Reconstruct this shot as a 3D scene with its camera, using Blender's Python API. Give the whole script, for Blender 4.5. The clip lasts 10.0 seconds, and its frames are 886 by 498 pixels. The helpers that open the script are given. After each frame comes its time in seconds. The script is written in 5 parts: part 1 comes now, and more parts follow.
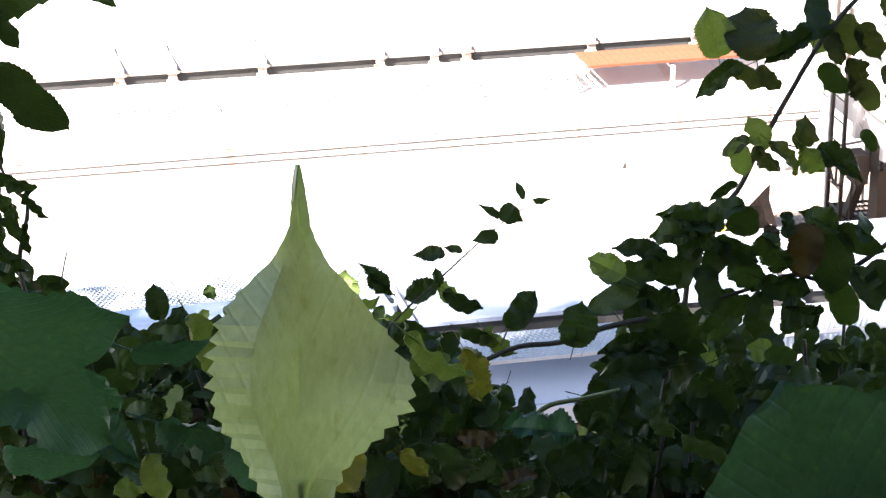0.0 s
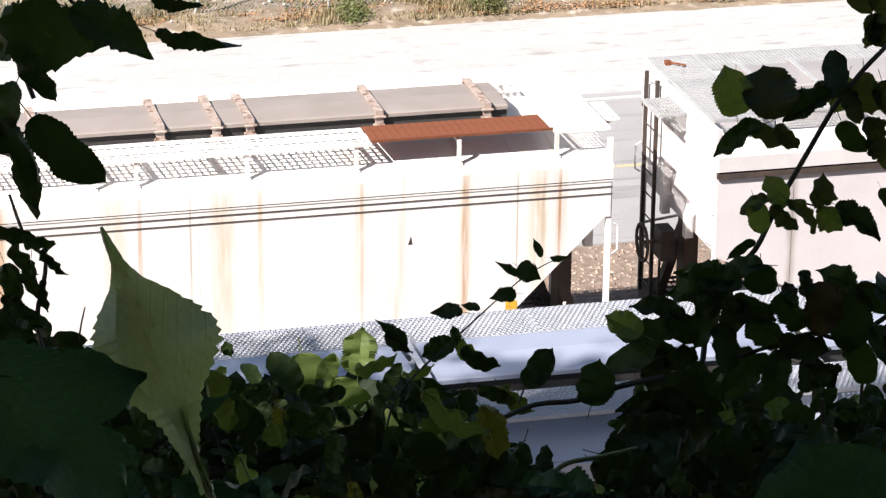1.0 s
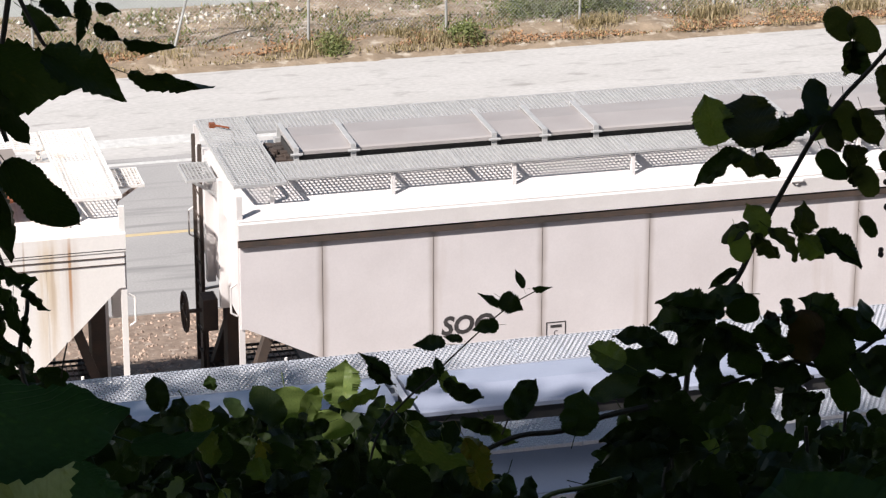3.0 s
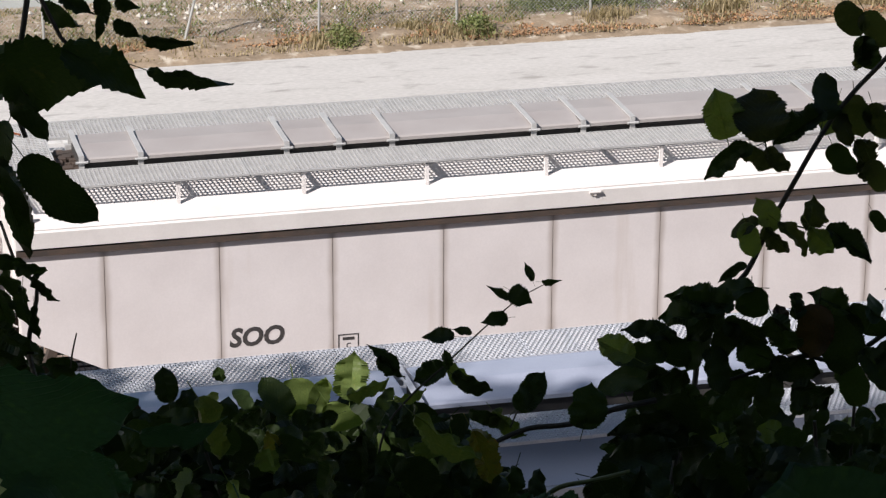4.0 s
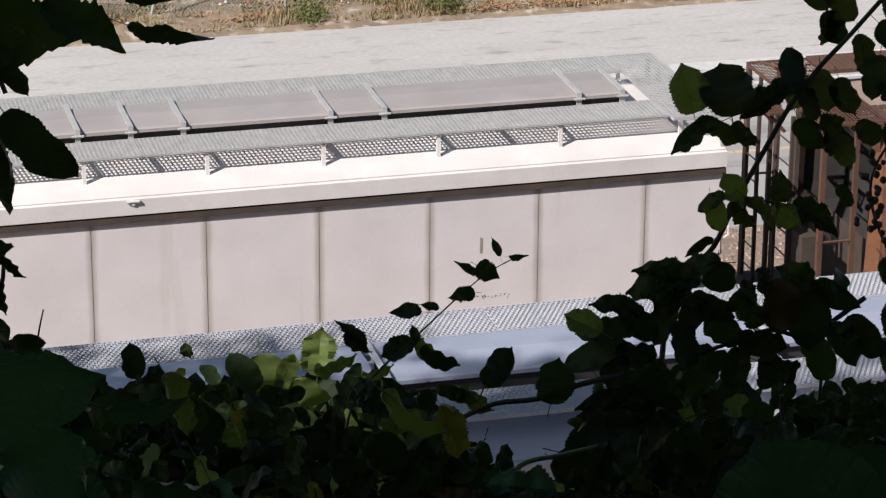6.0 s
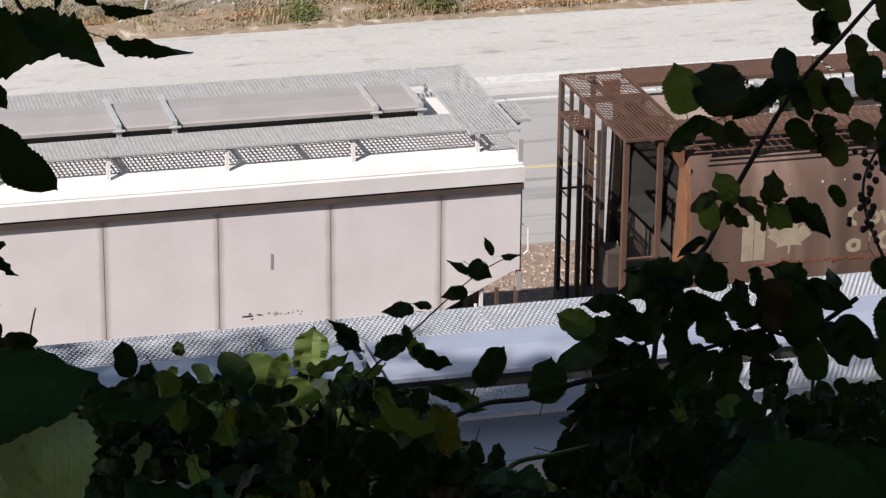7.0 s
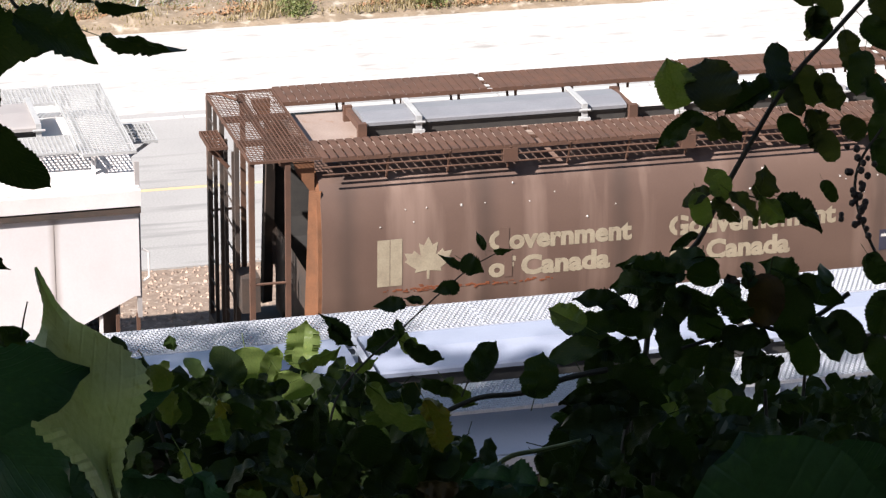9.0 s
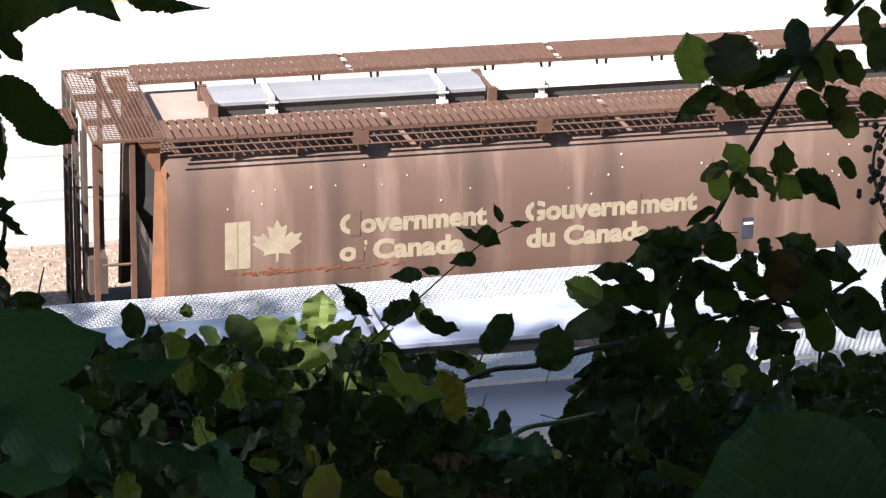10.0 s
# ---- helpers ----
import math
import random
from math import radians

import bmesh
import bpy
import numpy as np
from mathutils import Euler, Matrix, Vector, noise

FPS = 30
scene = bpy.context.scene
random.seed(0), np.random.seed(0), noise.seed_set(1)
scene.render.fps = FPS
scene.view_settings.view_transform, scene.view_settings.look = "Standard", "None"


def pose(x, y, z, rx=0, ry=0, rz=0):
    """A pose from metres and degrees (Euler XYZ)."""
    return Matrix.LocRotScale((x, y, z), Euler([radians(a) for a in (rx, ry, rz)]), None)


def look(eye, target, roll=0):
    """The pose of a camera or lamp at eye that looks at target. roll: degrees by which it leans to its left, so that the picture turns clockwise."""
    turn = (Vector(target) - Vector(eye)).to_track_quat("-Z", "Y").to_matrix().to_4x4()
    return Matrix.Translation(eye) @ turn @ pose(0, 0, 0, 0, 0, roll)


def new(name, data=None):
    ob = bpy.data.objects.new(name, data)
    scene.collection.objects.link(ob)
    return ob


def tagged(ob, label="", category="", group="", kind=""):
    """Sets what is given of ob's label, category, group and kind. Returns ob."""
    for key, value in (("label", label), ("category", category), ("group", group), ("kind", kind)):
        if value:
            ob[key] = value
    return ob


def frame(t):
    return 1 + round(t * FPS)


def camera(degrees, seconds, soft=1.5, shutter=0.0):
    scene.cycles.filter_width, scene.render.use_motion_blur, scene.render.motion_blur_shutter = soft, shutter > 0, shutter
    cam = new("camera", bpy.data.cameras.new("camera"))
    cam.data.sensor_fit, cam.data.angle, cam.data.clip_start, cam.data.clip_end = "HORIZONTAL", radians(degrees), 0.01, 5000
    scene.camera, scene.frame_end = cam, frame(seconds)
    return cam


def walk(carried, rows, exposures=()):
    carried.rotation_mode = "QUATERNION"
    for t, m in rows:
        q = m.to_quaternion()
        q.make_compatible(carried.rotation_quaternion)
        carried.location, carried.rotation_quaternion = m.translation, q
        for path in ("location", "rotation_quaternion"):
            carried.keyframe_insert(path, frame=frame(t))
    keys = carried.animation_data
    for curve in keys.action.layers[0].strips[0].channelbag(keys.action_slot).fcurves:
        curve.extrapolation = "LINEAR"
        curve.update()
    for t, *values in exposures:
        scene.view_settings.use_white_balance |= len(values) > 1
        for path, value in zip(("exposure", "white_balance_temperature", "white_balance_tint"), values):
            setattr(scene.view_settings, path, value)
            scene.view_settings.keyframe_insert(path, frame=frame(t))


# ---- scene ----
EYE_Z = 16.78


def aim(yaw, pitch, roll):
    return pose(0, 0, EYE_Z, 90 + pitch, 0, yaw) @ pose(0, 0, 0, 0, 0, roll)


cam = camera(17.106, 10.0, soft=1.3)
PATH = [
    (0.0, -14.52, -21.57, 0.50), (0.25, -14.2, -21.1, 0.5), (0.5, -14.002, -20.764, 0.481), (1.0, -14.141, -20.454, 0.524),
    (1.5, -13.938, -20.33, 0.37), (2.0, -14.739, -20.316, 0.334), (2.5, -14.591, -20.032, -0.025),
    (2.8, -14.56, -19.9, 0.0), (3.8, -14.33, -19.67, 0.29),
    (4.0, -14.317, -19.979, 0.294), (4.5, -14.212, -20.113, 0.212), (5.0, -14.63, -20.421, 0.416),
    (5.5, -14.816, -20.357, 0.559), (6.0, -15.002, -20.455, 0.387), (6.2, -15.24, -20.54, 0.4),
    (7.5, -15.124, -20.433, 0.698), (8.0, -15.355, -20.493, 0.64), (8.5, -15.298, -20.589, 0.497),
    (9.0, -15.324, -20.572, 0.741), (9.5, -15.717, -20.922, 2.076), (10.0, -14.984, -21.137, 1.394)]
walk(cam, [(t, aim(y, p, r)) for t, y, p, r in PATH],
     exposures=[(0.0, 3.05), (0.3, 2.05), (0.6, 1.37), (1.0, 1.07), (1.5, 0.90), (2.0, 0.82), (2.5, 0.77), (4.0, 0.55), (4.5, 0.43),
                (5.5, 0.35), (6.2, 0.37), (7.5, 0.66), (8.0, 0.88), (9.0, 1.17), (9.5, 1.40), (10.0, 1.72)])

# ---- light ----
SUN_FROM = Vector((-1.20, -0.72, 1.20)).normalized()
world = bpy.data.worlds.new("sky")
scene.world = world
world.use_nodes = True
wn = world.node_tree
sky = wn.nodes.new("ShaderNodeTexSky")
sky.sky_type, sky.sun_disc = "NISHITA", False
sky.sun_elevation = math.asin(SUN_FROM.z)
sky.sun_rotation = math.atan2(SUN_FROM.x, SUN_FROM.y)
wn.links.new(sky.outputs[0], wn.nodes["Background"].inputs[0])
wn.nodes["Background"].inputs[1].default_value = 0.05
sun = new("sun", bpy.data.lights.new("sun", "SUN"))
sun.data.energy, sun.data.angle, sun.data.color = 5.0, radians(0.53), (1.0, 0.945, 0.915)
sun.matrix_world = look(SUN_FROM * 60, (0, 0, 0))


# ---- materials ----
def material(name, color, second=None, rough=0.6, metal=0.0, scale=8.0, fine=60.0, bump=0.2, spread=0.5, third=None, third_scale=1.5, third_at=0.62,
             stretch=(1, 1, 1), third_stretch=(1, 1, 1), thin=0.0, vary=0.0, islands=False, grain=0.72):
    """A procedural surface: two colours mixed by noise, fine grain, bump, and a third colour in stains."""
    m = bpy.data.materials.new(name)
    m.use_nodes = True
    nt = m.node_tree
    n, link = nt.nodes, nt.links.new
    bsdf = n["Principled BSDF"]
    coord = n.new("ShaderNodeTexCoord")
    mp = n.new("ShaderNodeMapping")
    mp.inputs["Scale"].default_value = stretch
    link(coord.outputs["Object"], mp.inputs[0])

    def noisy(s, detail, source):
        t = n.new("ShaderNodeTexNoise")
        t.inputs["Scale"].default_value, t.inputs["Detail"].default_value = s, detail
        link(source.outputs[0], t.inputs["Vector"])
        return t

    def ramp(t, a, b):
        r = n.new("ShaderNodeMapRange")
        r.inputs["From Min"].default_value, r.inputs["From Max"].default_value = a, b
        link(t, r.inputs["Value"])
        return r.outputs[0]

    def mix(fac, a, b, blend="MIX"):
        x = n.new("ShaderNodeMix")
        x.data_type, x.blend_type = "RGBA", blend
        for sock, v in ((x.inputs[0], fac), (x.inputs[6], a), (x.inputs[7], b)):
            if isinstance(v, (int, float)):
                sock.default_value = v
            elif isinstance(v, tuple):
                sock.default_value = (*v, 1)
            else:
                link(v, sock)
        return x.outputs[2]

    big, small = noisy(scale, 5, mp), noisy(fine, 3, mp)
    second = second or tuple(c * 0.7 for c in color)
    out = mix(ramp(big.outputs[0], 0.5 - spread / 2, 0.5 + spread / 2), color, second)
    out = mix(ramp(small.outputs[0], 0.25, 0.85), out, mix(1.0, out, (grain, grain, grain), "MULTIPLY"))
    if third:
        mp2 = n.new("ShaderNodeMapping")
        mp2.inputs["Scale"].default_value = third_stretch
        link(coord.outputs["Object"], mp2.inputs[0])
        st = noisy(third_scale, 6, mp2)
        out = mix(ramp(st.outputs[0], third_at, third_at + 0.16), out, third)
    if vary:
        src = n.new("ShaderNodeNewGeometry").outputs["Random Per Island"] if islands else n.new("ShaderNodeObjectInfo").outputs["Random"]
        hsv = n.new("ShaderNodeHueSaturation")
        link(ramp(src, 0, 1), hsv.inputs["Value"])
        r2 = n.new("ShaderNodeMapRange")
        r2.inputs["To Min"].default_value, r2.inputs["To Max"].default_value = 1 - vary, 1 + vary
        link(src, r2.inputs["Value"])
        link(r2.outputs[0], hsv.inputs["Value"])
        link(out, hsv.inputs["Color"])
        out = hsv.outputs[0]
    link(out, bsdf.inputs["Base Color"])
    bsdf.inputs["Roughness"].default_value, bsdf.inputs["Metallic"].default_value = rough, metal
    if bump:
        bp = n.new("ShaderNodeBump")
        bp.inputs["Strength"].default_value, bp.inputs["Distance"].default_value = bump, 0.01
        link(small.outputs[0], bp.inputs["Height"])
        link(bp.outputs[0], bsdf.inputs["Normal"])
    if thin:
        tl = n.new("ShaderNodeBsdfTranslucent")
        link(mix(1.0, out, (1.35, 1.45, 0.6), "MULTIPLY"), tl.inputs[0])
        ms = n.new("ShaderNodeMixShader")
        ms.inputs[0].default_value = thin
        link(bsdf.outputs[0], ms.inputs[1])
        link(tl.outputs[0], ms.inputs[2])
        link(ms.outputs[0], n["Material Output"].inputs[0])
    return m


WHITE_RUSTY = material("white_paint_rusted", (0.85, 0.815, 0.775), (0.76, 0.72, 0.68), 0.45, scale=0.8, fine=30, bump=0.05,
                       third=(0.55, 0.38, 0.24), third_scale=2.2, third_at=0.66, third_stretch=(1.3, 1, 0.07), grain=0.93)
PALE = material("pale_grey_paint", (0.70, 0.655, 0.65), (0.61, 0.565, 0.56), 0.45, scale=1.2, fine=40, bump=0.04,
                third=(0.53, 0.465, 0.43), third_scale=1.6, third_at=0.62, third_stretch=(1.6, 1, 0.12), grain=0.93)
PALE_ROOF = material("pale_roof_paint", (0.72, 0.685, 0.665), (0.62, 0.585, 0.565), 0.5, scale=2, fine=40, bump=0.05, grain=0.93)
# Grey paints of the near car; blue skylight is put into both colours.
HATCH_SKY_TINT = material("grey_paint_sky_tinted", (0.36, 0.385, 0.47), (0.32, 0.345, 0.43), 0.25, scale=1.5, fine=40, bump=0.03, grain=0.93)
ROOF_SKY_TINT = material("grey_roof_paint_sky_tinted", (0.50, 0.53, 0.60), (0.44, 0.47, 0.54), 0.35, scale=1.5, fine=40, bump=0.03, grain=0.93)
HATCH = material("taupe_hatch_paint", (0.34, 0.29, 0.26), (0.27, 0.23, 0.20), 0.55, scale=1.6, fine=50, bump=0.1, grain=0.93)
HATCH_GREY = material("grey_hatch_paint", (0.38, 0.352, 0.34), (0.32, 0.29, 0.278), 0.5, scale=1.6, fine=50, bump=0.1, grain=0.93)
DARK = material("grimy_dark_steel", (0.045, 0.038, 0.034), (0.09, 0.06, 0.045), 0.7, scale=5, fine=60, bump=0.2)
GALV = material("galvanised_steel", (0.53, 0.525, 0.515), (0.43, 0.425, 0.42), 0.5, 0.1, scale=5, fine=60, bump=0.1)
GALV_BLUE = material("bright_galvanised_steel", (0.60, 0.61, 0.65), (0.50, 0.51, 0.56), 0.45, 0.1, scale=5, fine=60, bump=0.1)
RUST = material("orange_rust", (0.24, 0.068, 0.024), (0.16, 0.05, 0.02), 0.85, scale=6, fine=50, bump=0.3)
RUST_DARK = material("dark_brown_rust", (0.085, 0.045, 0.030), (0.13, 0.062, 0.038), 0.8, scale=5, fine=50, bump=0.3)
BROWN = material("weathered_brown_paint", (0.148, 0.094, 0.072), (0.116, 0.072, 0.056), 0.5, scale=1.1, fine=40, bump=0.06,
                 third=(0.215, 0.145, 0.115), third_scale=1.4, third_at=0.52, third_stretch=(1.5, 1, 0.10), grain=0.93)
CREAM = material("faded_cream_paint", (0.41, 0.35, 0.25), (0.30, 0.245, 0.175), 0.6, scale=5, fine=60, bump=0.05)
BLACK_PAINT = material("black_stencil_paint", (0.03, 0.028, 0.028), (0.08, 0.07, 0.07), 0.6, scale=14, fine=60, bump=0.0)
# Black of the seals and hoses; in the end recesses it paints shade.
RUBBER_AND_SHADE = material("dark_seal_and_recess_shade", (0.03, 0.028, 0.027), (0.05, 0.045, 0.04), 0.8, scale=5, bump=0.1)
YELLOW = material("yellow_paint", (0.75, 0.45, 0.04), (0.65, 0.38, 0.05), 0.6, bump=0.05)
BLUE = material("blue_paint", (0.03, 0.032, 0.055), (0.045, 0.045, 0.07), 0.6, bump=0.05)
WHITE_COVER = material("clean_white_cover", (0.80, 0.78, 0.75), (0.72, 0.70, 0.67), 0.4, scale=2, bump=0.05, grain=0.93)
ASPHALT = material("worn_pale_asphalt", (0.55, 0.53, 0.505), (0.46, 0.44, 0.415), 0.9, scale=0.9, fine=25, bump=0.3,
                   third=(0.30, 0.285, 0.265), third_scale=3.0, third_at=0.575, third_stretch=(0.42, 1.3, 1), stretch=(0.3, 1, 1))
ASPHALT_NEW = material("grey_asphalt", (0.40, 0.385, 0.37), (0.33, 0.32, 0.31), 0.9, scale=0.6, fine=30, bump=0.3,
                       third=(0.20, 0.195, 0.19), third_scale=1.2, third_at=0.54, third_stretch=(0.2, 2.2, 1))
LINE_WHITE = material("road_line_white", (0.70, 0.69, 0.66), (0.5, 0.49, 0.47), 0.8, scale=6, bump=0.1)
LINE_YELLOW = material("road_line_yellow", (0.62, 0.49, 0.28), (0.5, 0.40, 0.25), 0.8, scale=6, bump=0.1)
BALLAST = material("ballast_ground", (0.33, 0.25, 0.19), (0.18, 0.13, 0.10), 0.95, scale=7, fine=30, bump=0.8, third=(0.45, 0.38, 0.32), third_scale=9, third_at=0.58)
VERGE = material("dry_verge_soil", (0.36, 0.275, 0.19), (0.20, 0.15, 0.10), 0.95, scale=2.5, fine=18, bump=0.9, third=(0.47, 0.41, 0.33), third_scale=3.5, third_at=0.55)
LOT = material("pale_lot", (0.37, 0.38, 0.35), (0.32, 0.33, 0.30), 0.9, scale=0.4, fine=20, bump=0.2)
DRY = material("dry_grass", (0.42, 0.34, 0.21), (0.28, 0.22, 0.13), 0.8, scale=3, bump=0.0, vary=0.35, islands=True, thin=0.3)
WEED = material("green_weed", (0.12, 0.16, 0.045), (0.19, 0.19, 0.07), 0.7, scale=3, bump=0.0, vary=0.4, islands=True, thin=0.3)
LITTER = material("dry_leaf_litter", (0.42, 0.24, 0.12), (0.27, 0.145, 0.075), 0.8, scale=3, bump=0.0, vary=0.4, islands=True)
PALE_STONE = material("pale_rubble", (0.62, 0.58, 0.52), (0.5, 0.46, 0.4), 0.9, scale=4, bump=0.4, vary=0.25, islands=True)
SOIL = material("dark_hill_soil", (0.06, 0.045, 0.03), (0.04, 0.035, 0.02), 0.95, scale=2, fine=15, bump=0.8)
FENCE_STEEL = material("fence_steel", (0.48, 0.48, 0.46), (0.4, 0.4, 0.39), 0.5, 0.3, bump=0.05)
TIE = material("creosoted_timber", (0.07, 0.05, 0.04), (0.11, 0.08, 0.06), 0.9, scale=3, bump=0.4, stretch=(4, 0.6, 1))
RAIL = material("rail_steel", (0.20, 0.13, 0.09), (0.13, 0.08, 0.06), 0.6, 0.4, bump=0.1)



def seam_bands(m, first, step, width, tone, most=0.75):
    """Bands of another tone along the upright seams of a panelled side, at even steps."""
    nt = m.node_tree
    n, link = nt.nodes, nt.links.new
    base = n["Principled BSDF"].inputs["Base Color"]
    src = base.links[0].from_socket
    coord = n.new("ShaderNodeTexCoord")
    sep = n.new("ShaderNodeSeparateXYZ")
    link(coord.outputs["Object"], sep.inputs[0])
    wob = n.new("ShaderNodeTexNoise")
    wob.inputs["Scale"].default_value = 2.0
    link(coord.outputs["Object"], wob.inputs["Vector"])

    def calc(op, a, b):
        x = n.new("ShaderNodeMath")
        x.operation = op
        for sock, v in zip(x.inputs, (a, b)):
            if isinstance(v, (int, float)):
                sock.default_value = v
            else:
                link(v, sock)
        return x.outputs[0]

    off = calc("SUBTRACT", sep.outputs[0], first)
    d = calc("PINGPONG", off, step / 2)
    d = calc("ADD", d, calc("MULTIPLY", wob.outputs[0], width * 0.9))
    r = n.new("ShaderNodeMapRange")
    r.interpolation_type = "SMOOTHSTEP"
    r.inputs["From Min"].default_value, r.inputs["From Max"].default_value = width * 0.35, width * 1.6
    r.inputs["To Min"].default_value, r.inputs["To Max"].default_value = most, 0.0
    link(d, r.inputs["Value"])
    x = n.new("ShaderNodeMix")
    x.data_type = "RGBA"
    link(r.outputs[0], x.inputs[0])
    link(src, x.inputs[6])
    x.inputs[7].default_value = (*tone, 1)
    link(x.outputs[2], base)


# Pale car: rib grime, with the bulging panels' soft shading put into it.
seam_bands(PALE, 3.09 - 9.855, 1.503, 0.085, (0.36, 0.31, 0.285), 0.85)
seam_bands(BROWN, 0.4, 1.9, 0.2, (0.075, 0.05, 0.04))


def streaks(m, rows, z_top, z_low):
    """Rust runs down a side: (x, half width, tone, strength, how far down) with ragged, fading edges."""
    nt = m.node_tree
    n, link = nt.nodes, nt.links.new
    base = n["Principled BSDF"].inputs["Base Color"]
    coord = n.new("ShaderNodeTexCoord")
    sep = n.new("ShaderNodeSeparateXYZ")
    link(coord.outputs["Object"], sep.inputs[0])
    mp = n.new("ShaderNodeMapping")
    mp.inputs["Scale"].default_value = (9, 1, 0.7)
    link(coord.outputs["Object"], mp.inputs[0])
    rag = n.new("ShaderNodeTexNoise")
    rag.inputs["Scale"].default_value, rag.inputs["Detail"].default_value = 2.2, 5
    link(mp.outputs[0], rag.inputs["Vector"])

    def calc(op, a, b):
        x = n.new("ShaderNodeMath")
        x.operation = op
        for sock, v in zip(x.inputs, (a, b)):
            if isinstance(v, (int, float)):
                sock.default_value = v
            else:
                link(v, sock)
        return x.outputs[0]

    def soft(v, a, b, lo, hi):
        r = n.new("ShaderNodeMapRange")
        r.interpolation_type = "SMOOTHSTEP"
        for key, q in zip(("From Min", "From Max", "To Min", "To Max"), (a, b, lo, hi)):
            r.inputs[key].default_value = q
        link(v, r.inputs["Value"])
        return r.outputs[0]

    for x0, half, tone, most, reach in rows:
        src = base.links[0].from_socket
        d = calc("ABSOLUTE", calc("SUBTRACT", sep.outputs[0], x0), 0)
        across = soft(d, half * 0.25, half, most, 0.0)
        down = soft(sep.outputs[2], z_top - reach * (z_top - z_low), z_top - 0.3 * reach * (z_top - z_low), 0.0, 1.0)
        ragged = calc("MULTIPLY", soft(rag.outputs[0], 0.30, 0.62, 0.35, 1.0), soft(sep.outputs[2], z_top - 0.35, z_top, 1.0, 0.3))
        x = n.new("ShaderNodeMix")
        x.data_type = "RGBA"
        link(calc("MULTIPLY", calc("MULTIPLY", across, down), ragged), x.inputs[0])
        link(src, x.inputs[6])
        x.inputs[7].default_value = (*tone, 1)
        link(x.outputs[2], base)


OCHRE, UMBER, SAND = (0.42, 0.195, 0.06), (0.36, 0.24, 0.15), (0.62, 0.50, 0.35)
streaks(WHITE_RUSTY, [
    (7.155, 0.15, UMBER, 0.35, 0.8), (6.86, 0.20, SAND, 0.8, 0.95), (6.93, 0.05, UMBER, 0.35, 0.7), (7.155, 0.030, OCHRE, 0.8, 0.75), (6.57, 0.018, UMBER, 0.6, 1.1), (5.855, 0.068, OCHRE, 1.0, 1.4),
    (5.855, 0.14, SAND, 0.5, 1.2), (4.45, 0.032, OCHRE, 0.55, 1.1), (4.43, 0.11, SAND, 0.45, 0.9), (2.6, 0.20, SAND, 0.75, 1.2), (3.10, 0.06, SAND, 0.8, 1.0), (2.18, 0.018, UMBER, 0.6, 1.2), (1.52, 0.04, OCHRE, 0.6, 1.1),
    (1.2, 0.22, SAND, 0.5, 1.0), (-0.28, 0.075, OCHRE, 0.95, 1.3), (-0.28, 0.18, SAND, 0.6, 1.2), (-1.6, 0.22, SAND, 0.6, 1.1), (-3.0, 0.05, OCHRE, 0.6, 1.0)], 4.2, 1.6)


